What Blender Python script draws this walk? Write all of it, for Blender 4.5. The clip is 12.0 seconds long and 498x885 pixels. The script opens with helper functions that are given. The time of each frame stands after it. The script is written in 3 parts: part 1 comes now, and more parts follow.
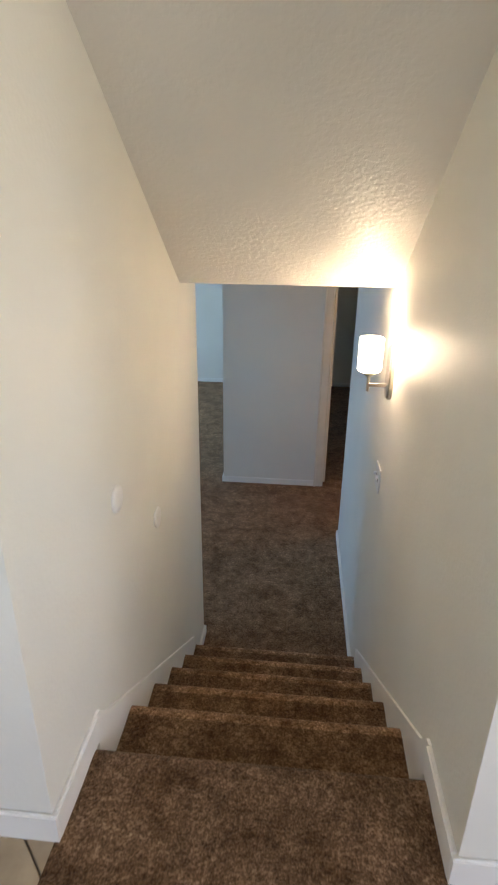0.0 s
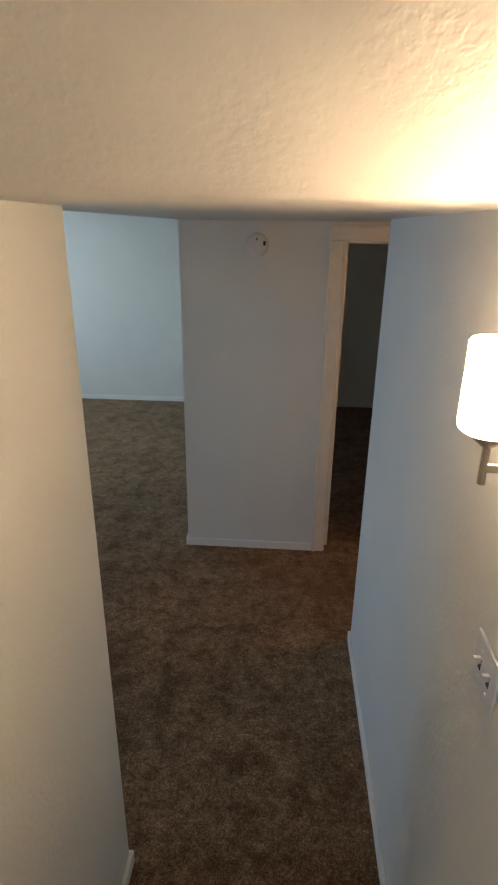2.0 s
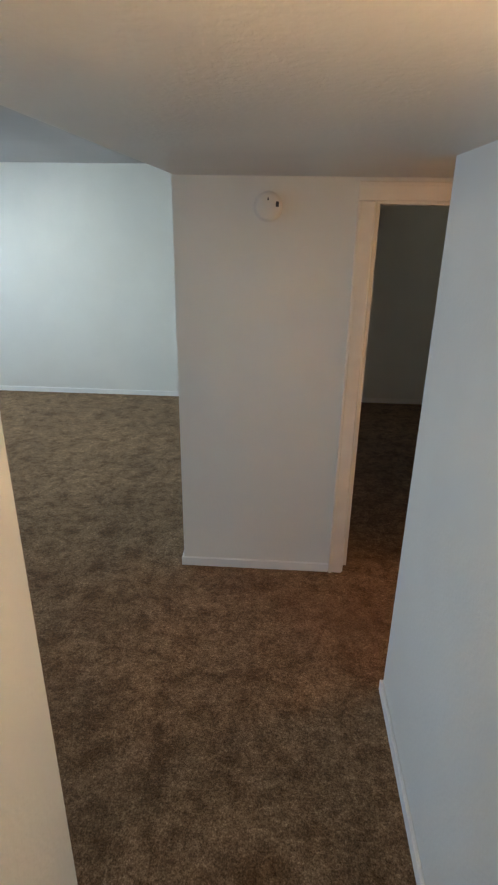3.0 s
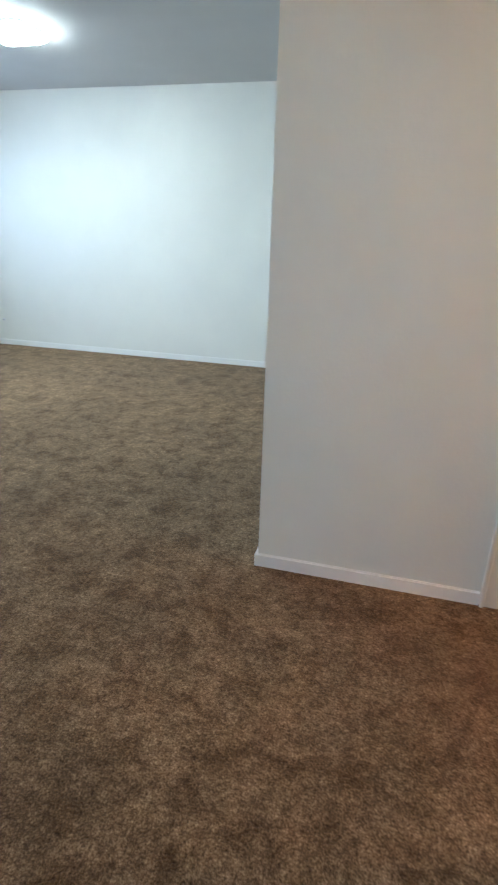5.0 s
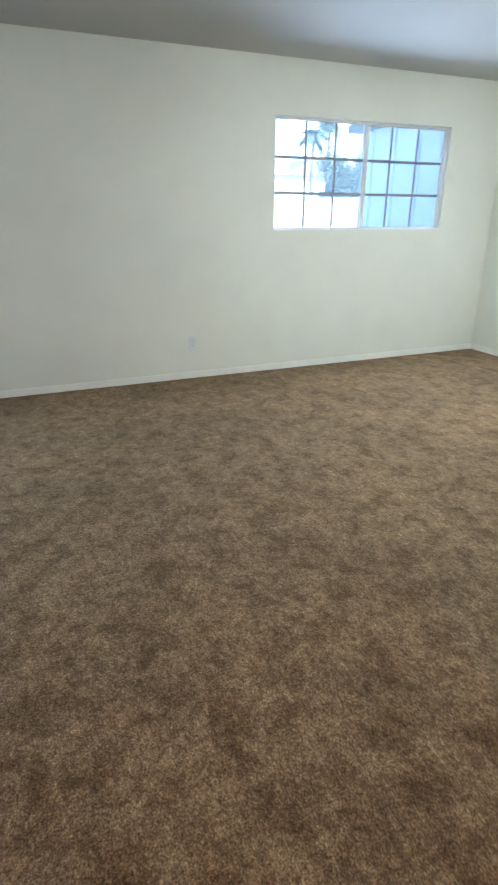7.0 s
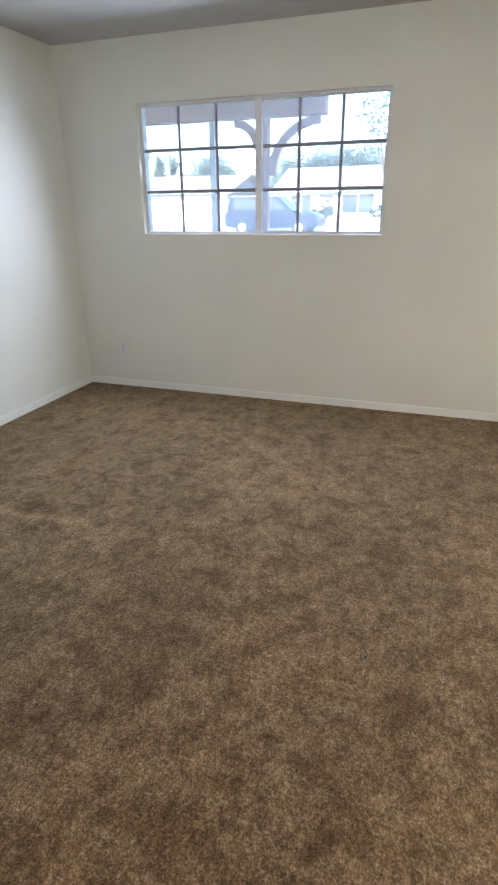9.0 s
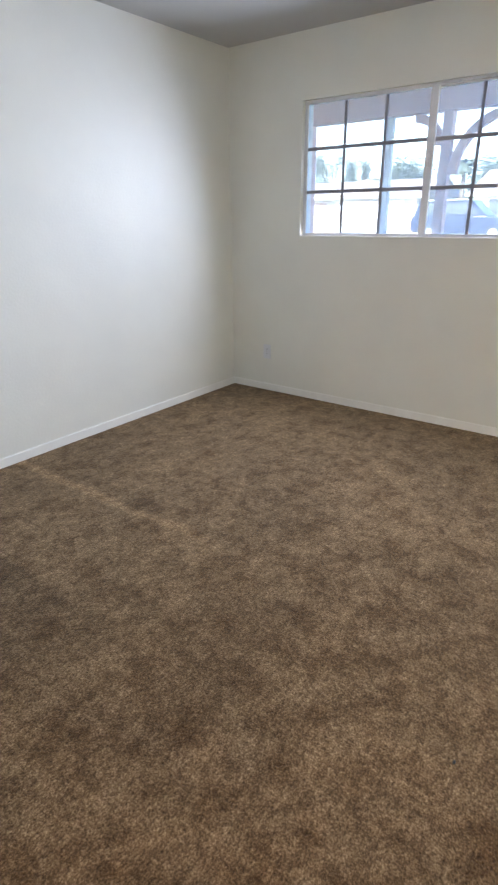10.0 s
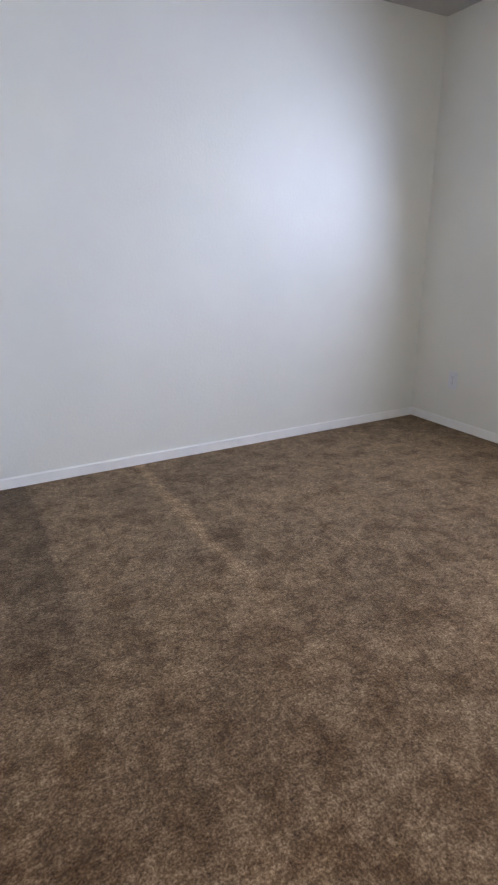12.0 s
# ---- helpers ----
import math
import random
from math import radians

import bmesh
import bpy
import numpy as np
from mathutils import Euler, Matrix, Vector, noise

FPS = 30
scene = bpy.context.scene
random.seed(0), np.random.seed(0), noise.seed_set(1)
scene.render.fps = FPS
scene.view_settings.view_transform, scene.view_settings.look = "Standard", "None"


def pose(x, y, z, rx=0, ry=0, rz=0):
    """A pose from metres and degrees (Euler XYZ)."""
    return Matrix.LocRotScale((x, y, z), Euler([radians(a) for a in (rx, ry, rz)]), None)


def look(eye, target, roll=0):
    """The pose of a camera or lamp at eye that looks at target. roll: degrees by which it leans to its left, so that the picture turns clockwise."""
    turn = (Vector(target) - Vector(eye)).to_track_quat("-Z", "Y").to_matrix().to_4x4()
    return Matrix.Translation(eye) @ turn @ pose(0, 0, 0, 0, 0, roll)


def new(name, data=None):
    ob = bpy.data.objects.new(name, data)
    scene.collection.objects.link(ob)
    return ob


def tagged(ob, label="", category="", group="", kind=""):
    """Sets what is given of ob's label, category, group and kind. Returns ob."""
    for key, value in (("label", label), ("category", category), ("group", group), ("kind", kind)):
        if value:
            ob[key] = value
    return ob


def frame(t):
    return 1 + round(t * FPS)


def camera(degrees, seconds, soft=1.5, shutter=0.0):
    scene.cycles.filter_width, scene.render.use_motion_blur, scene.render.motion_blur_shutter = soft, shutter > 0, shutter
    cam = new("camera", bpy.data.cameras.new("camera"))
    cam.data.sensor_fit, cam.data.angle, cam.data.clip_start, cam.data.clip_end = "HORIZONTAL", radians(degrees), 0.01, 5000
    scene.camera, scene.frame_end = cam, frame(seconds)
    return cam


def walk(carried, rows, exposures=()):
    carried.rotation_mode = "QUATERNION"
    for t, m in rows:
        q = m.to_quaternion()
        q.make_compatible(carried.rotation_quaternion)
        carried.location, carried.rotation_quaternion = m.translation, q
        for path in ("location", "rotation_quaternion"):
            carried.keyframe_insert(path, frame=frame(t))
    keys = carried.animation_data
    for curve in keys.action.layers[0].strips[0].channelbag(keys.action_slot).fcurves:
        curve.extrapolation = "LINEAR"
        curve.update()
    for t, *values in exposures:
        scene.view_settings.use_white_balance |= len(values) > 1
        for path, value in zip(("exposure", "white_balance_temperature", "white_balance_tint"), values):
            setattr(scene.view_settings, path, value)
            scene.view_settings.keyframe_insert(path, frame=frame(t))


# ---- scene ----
cam = camera(48.8, 12.0, soft=2.1, shutter=0.2)
PATH = [
    (0, (0.741, 2.315, 2.397), (0.578, 4.154, 1.629), 0.7),
    (0.5, (0.733, 2.683, 2.309), (0.576, 4.522, 1.537), 0.6),
    (1, (0.711, 3.073, 2.231), (0.563, 4.916, 1.469), 0.9),
    (1.5, (0.717, 3.428, 2.165), (0.583, 5.281, 1.425), 1.0),
    (2, (0.728, 3.735, 2.092), (0.6, 5.592, 1.363), 0.7),
    (2.5, (0.68, 3.995, 1.998), (0.551, 5.85, 1.263), 0.9),
    (2.7, (0.643, 4.108, 1.978), (0.533, 5.959, 1.229), 0.9),
    (4.3, (0.605, 4.876, 1.546), (0.453, 6.721, 0.79), 1.2),
    (4.5, (0.598, 4.952, 1.449), (0.36, 6.801, 0.727), 1.0),
    (5, (0.523, 5.161, 1.311), (0.051, 6.962, 0.579), 1.7),
    (5.5, (0.569, 5.454, 1.204), (-0.354, 7.073, 0.476), -0.1),
    (6, (0.454, 5.613, 1.241), (-0.791, 6.995, 0.507), 0.5),
    (6.5, (0.371, 5.799, 1.271), (-1.149, 6.865, 0.528), 0.3),
    (7, (0.323, 5.951, 1.337), (-1.384, 6.656, 0.569), 0.2),
    (7.5, (0.184, 6.095, 1.398), (-1.626, 6.42, 0.611), 0.1),
    (7.7, (0.109, 6.083, 1.4), (-1.72, 6.285, 0.616), 0.3),
    (9.3, (-0.339, 6.334, 1.368), (-2.017, 5.57, 0.595), -0.6),
    (9.5, (-0.399, 6.348, 1.369), (-2.03, 5.483, 0.6), -0.5),
    (10, (-0.568, 6.382, 1.34), (-2.045, 5.267, 0.582), -0.5),
    (10.5, (-0.715, 6.425, 1.362), (-2.008, 5.103, 0.6), -0.4),
    (11, (-0.877, 6.414, 1.345), (-1.958, 4.91, 0.59), -0.5),
    (11.5, (-1.183, 6.432, 1.279), (-2.063, 4.786, 0.561), -0.6),
    (12, (-1.315, 6.356, 1.14), (-2.205, 4.689, 0.486), -0.5),
]
EXPOSURES = [(0.0, 2.75, 6000, 12), (1.0, 2.5, 6300, 12), (1.5, 2.35, 6400, 13), (2.0, 2.25, 6750, 15), (2.5, 2.45, 7300, 18), (4.5, 3.6, 6850, 13), (5.0, 3.45, 6750, 14), (5.5, 3.3, 6800, 13),
             (6.0, 3.15, 6900, 12), (7.0, 3.7, 7400, 16), (9.5, 3.8, 8600, 27), (11.0, 3.75, 8200, 30), (12.0, 3.6, 7900, 33)]
walk(cam, [(t, look(eye, target, roll)) for t, eye, target, roll in PATH], EXPOSURES)

# ---- daylight ----
SUN_ELEVATION, SUN_AZIMUTH = radians(32), radians(88)   # azimuth from +y towards +x, behind the window wall
world = bpy.data.worlds.new("sky")
scene.world = world
world.use_nodes = True
sky = world.node_tree.nodes.new("ShaderNodeTexSky")
sky.sky_type, sky.sun_disc = "NISHITA", False
sky.sun_elevation, sky.sun_rotation = SUN_ELEVATION, SUN_AZIMUTH
background = world.node_tree.nodes["Background"]
background.inputs[1].default_value = 0.09
world.node_tree.links.new(sky.outputs[0], background.inputs[0])
sun_data = bpy.data.lights.new("sun", "SUN")
sun_data.energy, sun_data.angle, sun_data.color = 2.8, radians(0.5), (1.0, 0.95, 0.87)
sun = new("sun", sun_data)
sun_way = Vector((math.sin(SUN_AZIMUTH) * math.cos(SUN_ELEVATION), math.cos(SUN_AZIMUTH) * math.cos(SUN_ELEVATION), math.sin(SUN_ELEVATION)))
sun.matrix_world = look(sun_way * 60, (0, 0, 0))
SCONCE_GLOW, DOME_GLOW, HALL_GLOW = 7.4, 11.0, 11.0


def sky_light(y0, y1, z0, z1, x, watts, turned=False, colour=(0.42, 0.65, 1.0), fall=0.25):
    """The sky's light through one window, from just inside its pane, slanting down into the room."""
    data = bpy.data.lights.new("sky_light", "AREA")
    data.shape, data.size, data.size_y = "RECTANGLE", y1 - y0, z1 - z0
    data.spread = radians(150)
    data.energy, data.color = watts, colour
    ob = new("sky_light", data)
    mid = Vector((x, (y0 + y1) / 2, (z0 + z1) / 2))
    if turned:
        mid = Vector((mid.y, mid.x, mid.z))
    ob.matrix_world = look(mid, mid + (Vector((0, 1, -fall)) if turned else Vector((1, 0, -fall))))
    return ob


for low in (1.23, 1.64):
    sky_light(8.06, 9.78, low, low + 0.41, -4.20, 2.2)
    sky_light(4.12, 5.85, low, low + 0.41, -4.20, 2.2)
# lamp added at an unseen opening, for the dark room's faint blue
dark_room_fill = sky_light(2.4, 3.05, 1.25, 2.03, 10.42, 0.1, True)
dark_room_fill.matrix_world = look((2.725, 10.42, 1.64), (2.725, 9.42, 1.24))
sky_light(-0.45, 1.75, 1.98, 3.08, 0.19, 0.8, True, (0.52, 0.70, 1.0))
# added warm lamp, no sky: brightens the landing and upper stairs from the east
landing_fill = sky_light(0.75, 2.25, 2.0, 3.1, 2.98, 3.0, False, (1.0, 0.85, 0.75))
landing_fill.matrix_world = look((2.98, 1.5, 2.55), (0.5, 2.6, 1.5))


# ---- materials ----
class Shader:
    """A Principled material with short calls for its nodes."""

    def __init__(self, name, colour=(0.8, 0.8, 0.8), rough=0.5, metal=0.0):
        self.mat = bpy.data.materials.new(name)
        self.mat.use_nodes = True
        self.tree = self.mat.node_tree
        self.bsdf = self.tree.nodes["Principled BSDF"]
        self.set(self.bsdf, "Base Color", (*colour, 1))
        self.set(self.bsdf, "Roughness", rough)
        self.set(self.bsdf, "Metallic", metal)
        self.coords = self.node("ShaderNodeTexCoord").outputs["Object"]

    def node(self, kind):
        return self.tree.nodes.new(kind)

    def set(self, node, key, value):
        node.inputs[key].default_value = value

    def link(self, a, b):
        self.tree.links.new(a, b)

    def noise(self, scale, detail=3.0, rough=0.55, where=None):
        n = self.node("ShaderNodeTexNoise")
        self.link(where or self.coords, n.inputs["Vector"])
        self.set(n, "Scale", scale), self.set(n, "Detail", detail), self.set(n, "Roughness", rough)
        return n.outputs["Fac"]

    def voronoi(self, scale, where=None):
        n = self.node("ShaderNodeTexVoronoi")
        self.link(where or self.coords, n.inputs["Vector"])
        self.set(n, "Scale", scale)
        return n.outputs["Distance"]

    def ramp(self, fac, stops):
        n = self.node("ShaderNodeValToRGB")
        self.link(fac, n.inputs[0])
        while len(n.color_ramp.elements) < len(stops):
            n.color_ramp.elements.new(0.5)
        for e, (at, colour) in zip(n.color_ramp.elements, stops):
            e.position, e.color = at, (*colour, 1)
        return n.outputs["Color"]

    def mix(self, a, b, fac, how="MIX"):
        n = self.node("ShaderNodeMix")
        n.data_type, n.blend_type = "RGBA", how
        for key, value in ((6, a), (7, b), (0, fac)):
            if isinstance(value, (int, float)):
                n.inputs[key].default_value = value
            elif isinstance(value, tuple):
                n.inputs[key].default_value = (*value, 1)
            else:
                self.link(value, n.inputs[key])
        return n.outputs[2]

    def math(self, how, a, b):
        n = self.node("ShaderNodeMath")
        n.operation = how
        for i, value in enumerate((a, b)):
            if isinstance(value, (int, float)):
                n.inputs[i].default_value = value
            else:
                self.link(value, n.inputs[i])
        return n.outputs[0]

    def colour(self, socket):
        self.link(socket, self.bsdf.inputs["Base Color"])
        return self

    def rough(self, socket):
        self.link(socket, self.bsdf.inputs["Roughness"])
        return self

    def bump(self, height, strength=0.3, distance=0.01):
        n = self.node("ShaderNodeBump")
        self.link(height, n.inputs["Height"])
        self.set(n, "Strength", strength), self.set(n, "Distance", distance)
        self.link(n.outputs[0], self.bsdf.inputs["Normal"])
        return self


def paint(name, colour, rough, texture=0.25, scale=75.0, gloss=0.34):
    """Wall paint over a sprayed, trowelled texture."""
    s = Shader(name, colour, rough)
    low = tuple(c * 0.94 for c in colour)
    cloud = s.ramp(s.noise(1.3, 4), [(0.35, low), (0.65, colour)])
    s.colour(cloud)
    lumps = s.ramp(s.noise(scale, 2.0, 0.5), [(0.42, (0, 0, 0)), (0.58, (1, 1, 1))])
    fine = s.noise(scale * 4, 2.0)
    s.bump(s.mix(lumps, fine, 0.2), texture, 0.0025)
    s.set(s.bsdf, "Specular IOR Level", gloss)
    s.rough(s.ramp(s.noise(2.5, 3), [(0.3, (rough - 0.02,) * 3), (0.7, (rough + 0.05,) * 3)]))
    return s.mat


def carpet_material(name, wear=1.0):
    """Brown cut-pile carpet: twisted tufts, shading where the pile lies differently, a warm pool of light painted in by
    the hall door.
    """
    s = Shader(name, (0.2, 0.14, 0.09), 1.0)
    tuft = s.noise(165.0, 3.0, 0.75)
    clump = s.noise(74.0, 2.0, 0.6)
    grain = s.mix(tuft, clump, 0.34)
    pile = s.ramp(grain, [(0.35, (0.062, 0.033, 0.014)), (0.5, (0.212, 0.127, 0.069)), (0.65, (0.46, 0.308, 0.188))])
    # trodden patches: flattened pile lies dark, lifted pile pale
    warp = s.node("ShaderNodeTexNoise")
    s.link(s.coords, warp.inputs["Vector"])
    s.set(warp, "Scale", 7.5), s.set(warp, "Detail", 7.0), s.set(warp, "Roughness", 0.70), s.set(warp, "Distortion", 0.3)
    lie = s.ramp(warp.outputs["Fac"], [(0.37, (0.60, 0.53, 0.45)), (0.48, (0.92, 0.90, 0.88)), (0.61, (1.20, 1.21, 1.22))])
    nap = s.ramp(s.noise(24.0, 4.0, 0.65), [(0.37, (0.70, 0.66, 0.61)), (0.60, (1.15, 1.15, 1.15))])
    lie = s.mix(lie, nap, 1.0, "MULTIPLY")
    broad = s.ramp(s.noise(1.5, 3.0, 0.5), [(0.34, (0.82, 0.82, 0.82)), (0.66, (1.08, 1.08, 1.08))])
    body = s.mix(s.mix(pile, lie, 1.0, "MULTIPLY"), broad, 1.0, "MULTIPLY")
    split = s.node("ShaderNodeSeparateXYZ")
    s.link(s.coords, split.inputs[0])
    # strokes of the vacuum cleaner in the bay beside the closet
    sway = s.math("ADD", split.outputs[0], s.math("MULTIPLY", s.noise(3.0, 3), 0.10))
    zone = s.math("ADD", s.math("MULTIPLY", sway, 0.5), 1.5)
    stroke = s.ramp(zone, [(0.30, (1, 1, 1)), (0.44, (0.94, 0.94, 0.94)), (0.452, (1.5, 1.5, 1.5)), (0.466, (1.5, 1.5, 1.5)), (0.48, (1, 1, 1)), (0.75, (1.04, 1.04, 1.04)), (0.765, (0.62, 0.61, 0.60)), (0.865, (0.68, 0.67, 0.66)), (0.875, (0.98, 0.98, 0.98)), (0.885, (0.66, 0.65, 0.64)), (0.92, (0.70, 0.69, 0.68)), (0.93, (0.96, 0.96, 0.96)), (0.94, (0.74, 0.73, 0.72))])
    fade = s.ramp(s.math("SUBTRACT", s.math("ADD", split.outputs[1], s.math("MULTIPLY", s.noise(2.2, 3), 0.7)), 4.6), [(0.2, (1, 1, 1)), (0.95, (0, 0, 0))])
    body = s.mix(body, s.mix(body, stroke, 1.0, "MULTIPLY"), fade)
    # ragged pool of warm hall light, painted into the carpet colour
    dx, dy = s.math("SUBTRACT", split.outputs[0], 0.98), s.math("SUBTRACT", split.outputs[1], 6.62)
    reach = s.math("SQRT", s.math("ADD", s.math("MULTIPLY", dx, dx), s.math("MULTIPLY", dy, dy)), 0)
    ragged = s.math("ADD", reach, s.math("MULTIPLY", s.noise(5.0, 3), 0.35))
    warm_pool = s.ramp(ragged, [(0.22, (0.32, 0.32, 0.32)), (0.62, (0, 0, 0))])
    body = s.mix(body, (0.17, 0.085, 0.045), warm_pool)
    # wear above 1 pales the nosing strips for the light they catch
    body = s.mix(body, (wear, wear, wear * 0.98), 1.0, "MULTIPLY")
    s.colour(body)
    s.bump(s.mix(clump, tuft, 0.5), 0.8, 0.010)
    s.set(s.bsdf, "Specular IOR Level", 0.05)
    s.set(s.bsdf, "Sheen Weight", 0.2), s.set(s.bsdf, "Sheen Roughness", 0.5), s.set(s.bsdf, "Sheen Tint", (0.85, 0.74, 0.62, 1))
    return s.mat


def tile_material():
    s = Shader("glazed_tile", (0.36, 0.3, 0.22), 0.4)
    s.colour(s.ramp(s.noise(9, 5), [(0.3, (0.30, 0.22, 0.13)), (0.7, (0.46, 0.36, 0.23))]))
    s.bump(s.noise(40, 3), 0.15, 0.003)
    return s.mat


def plain(name, colour, rough=0.5, metal=0.0, wear=0.12, scale=6.0, bump=0.08):
    s = Shader(name, colour, rough, metal)
    s.colour(s.ramp(s.noise(scale, 4), [(0.3, tuple(c * (1 - wear) for c in colour)), (0.7, tuple(min(1, c * (1 + wear * 0.5)) for c in colour))]))
    if bump:
        s.bump(s.noise(scale * 30, 2), bump, 0.002)
    return s.mat


def glowing(name, colour, strength):
    s = Shader(name, (0.9, 0.9, 0.88), 0.3)
    s.set(s.bsdf, "Emission Color", (*colour, 1))
    s.set(s.bsdf, "Emission Strength", strength)
    return s.mat


def pane_material():
    mat = bpy.data.materials.new("window_glass")
    mat.use_nodes = True
    tree = mat.node_tree
    tree.nodes.remove(tree.nodes["Principled BSDF"])
    clear, gloss = tree.nodes.new("ShaderNodeBsdfTransparent"), tree.nodes.new("ShaderNodeBsdfGlossy")
    # cool cast of the view, put into the glass tint
    clear.inputs[0].default_value = (0.68, 0.86, 1.0, 1)
    gloss.inputs["Roughness"].default_value = 0.02
    fresnel, blend = tree.nodes.new("ShaderNodeFresnel"), tree.nodes.new("ShaderNodeMixShader")
    fresnel.inputs[0].default_value = 1.45
    tree.links.new(fresnel.outputs[0], blend.inputs[0])
    # pale blue haze over the bright view outside, put into the pane as a thin film
    haze, haze_mix = tree.nodes.new("ShaderNodeBsdfTranslucent"), tree.nodes.new("ShaderNodeMixShader")
    haze.inputs[0].default_value = (0.50, 0.72, 1.0, 1)
    haze_mix.inputs[0].default_value = 0.22
    tree.links.new(clear.outputs[0], haze_mix.inputs[1])
    tree.links.new(haze.outputs[0], haze_mix.inputs[2])
    tree.links.new(haze_mix.outputs[0], blend.inputs[1])
    tree.links.new(gloss.outputs[0], blend.inputs[2])
    tree.links.new(blend.outputs[0], tree.nodes["Material Output"].inputs[0])
    return mat


WALL = paint("wall_paint", (0.83, 0.815, 0.735), 0.44, 0.13, 75.0, 0.27)
# one ceiling finish, two colours: room copy darkened for shade, stair copy paler
SHADED_CEILING = paint("shaded_ceiling_paint", (0.54, 0.53, 0.51), 0.62, 0.16, 60.0, 0.12)
LIT_STAIR_CEILING = paint("lit_stair_ceiling_paint", (0.72, 0.70, 0.655), 0.40, 0.22, 60.0, 0.3)
TRIM = plain("trim_paint", (0.91, 0.895, 0.84), 0.35, wear=0.05)
CASING = plain("cream_casing_paint", (0.82, 0.765, 0.66), 0.4, wear=0.08)
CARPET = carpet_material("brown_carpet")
LIT_WORN_CARPET = carpet_material("lit_worn_brown_carpet", 1.7)
TILE, GROUT = tile_material(), plain("grout", (0.12, 0.10, 0.08), 0.9, scale=30)
AGED = plain("aged_cream_plastic", (0.74, 0.71, 0.64), 0.45, wear=0.05, bump=0)
PLASTIC = plain("white_plastic", (0.75, 0.76, 0.77), 0.35, wear=0.03, bump=0)
SLOT = plain("dark_slot", (0.03, 0.03, 0.03), 0.5, bump=0)
NICKEL = plain("brushed_nickel", (0.55, 0.50, 0.43), 0.28, 1.0, wear=0.1, scale=20)
OPAL = glowing("lit_opal_glass", (1.0, 0.72, 0.45), SCONCE_GLOW)
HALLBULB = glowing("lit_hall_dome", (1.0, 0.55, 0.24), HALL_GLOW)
DOME = glowing("lit_acrylic_dome", (0.69, 0.91, 1.0), DOME_GLOW)
GLASS = pane_material()
FRAME = plain("pale_window_frame", (0.80, 0.80, 0.82), 0.45, 0.0, wear=0.06)
ALUMINIUM = plain("window_aluminium", (0.26, 0.27, 0.32), 0.45, 0.0, wear=0.08)
RUBBER = plain("black_rubber", (0.02, 0.02, 0.02), 0.6, bump=0.1)
STUCCO = plain("exterior_stucco", (0.62, 0.57, 0.50), 0.9, wear=0.12, scale=3, bump=0.4)
SIDING = plain("white_siding", (0.82, 0.83, 0.84), 0.7, wear=0.08)
PORCH = plain("pink_beige_porch_paint", (0.70, 0.38, 0.33), 0.7, wear=0.12)
SHINGLE = plain("roof_shingle", (0.26, 0.21, 0.19), 0.9, wear=0.3, scale=9, bump=0.5)
BRICKRED = plain("painted_base", (0.42, 0.26, 0.22), 0.85, wear=0.2)
DARKGLASS = plain("dark_pane", (0.05, 0.065, 0.08), 0.1, bump=0)
CARBLUE = plain("dark_blue_car_paint", (0.012, 0.02, 0.045), 0.25, 0.1, wear=0.05, bump=0)
CHROME = plain("bright_metal", (0.7, 0.7, 0.7), 0.15, 1.0, bump=0)
TAILRED = plain("red_lens", (0.4, 0.02, 0.02), 0.25, bump=0)
BARK = plain("bark", (0.16, 0.12, 0.09), 0.95, wear=0.35, scale=14, bump=0.6)
ASPHALT = plain("asphalt", (0.055, 0.055, 0.058), 0.9, wear=0.2, scale=5, bump=0.4)
CONCRETE = plain("concrete", (0.38, 0.36, 0.33), 0.9, wear=0.15, scale=4, bump=0.3)


def leaf_material(name, dark, light):
    s = Shader(name, light, 0.7)
    info = s.node("ShaderNodeNewGeometry")
    s.colour(s.ramp(info.outputs["Random Per Island"], [(0.1, dark), (0.9, light)]))
    return s.mat


LEAF = leaf_material("leaf_green", (0.06, 0.085, 0.05), (0.12, 0.145, 0.09))
PALM = leaf_material("palm_green", (0.06, 0.085, 0.055), (0.12, 0.14, 0.09))


def ground_material():
    s = Shader("dry_yard", (0.25, 0.22, 0.15), 0.95)
    s.colour(s.ramp(s.noise(0.35, 6), [(0.35, (0.16, 0.17, 0.08)), (0.65, (0.34, 0.29, 0.2))]))
    s.bump(s.noise(18, 4), 0.6, 0.03)
    return s.mat


YARD = ground_material()


# ---- mesh building ----
def box(bm, x0, x1, y0, y1, z0, z1, bevel=0.0, segments=2):
    made = bmesh.ops.create_cube(bm, size=1, matrix=Matrix.LocRotScale(((x0 + x1) / 2, (y0 + y1) / 2, (z0 + z1) / 2), None, (x1 - x0, y1 - y0, z1 - z0)))
    if bevel:
        edges = list({e for v in made["verts"] for e in v.link_edges})
        bmesh.ops.bevel(bm, geom=edges, offset=bevel, segments=segments, affect="EDGES", profile=0.5)
    return bm


def boxes(*rows, bevel=0.0):
    bm = bmesh.new()
    for r in rows:
        box(bm, *r, bevel=bevel)
    return bm


def tube(bm, a, b, r0, r1=None, segments=20):
    a, b = Vector(a), Vector(b)
    m = Matrix.Translation((a + b) / 2) @ (b - a).to_track_quat("Z", "Y").to_matrix().to_4x4()
    bmesh.ops.create_cone(bm, cap_ends=True, segments=segments, radius1=r0, radius2=r0 if r1 is None else r1, depth=(b - a).length, matrix=m)
    return bm


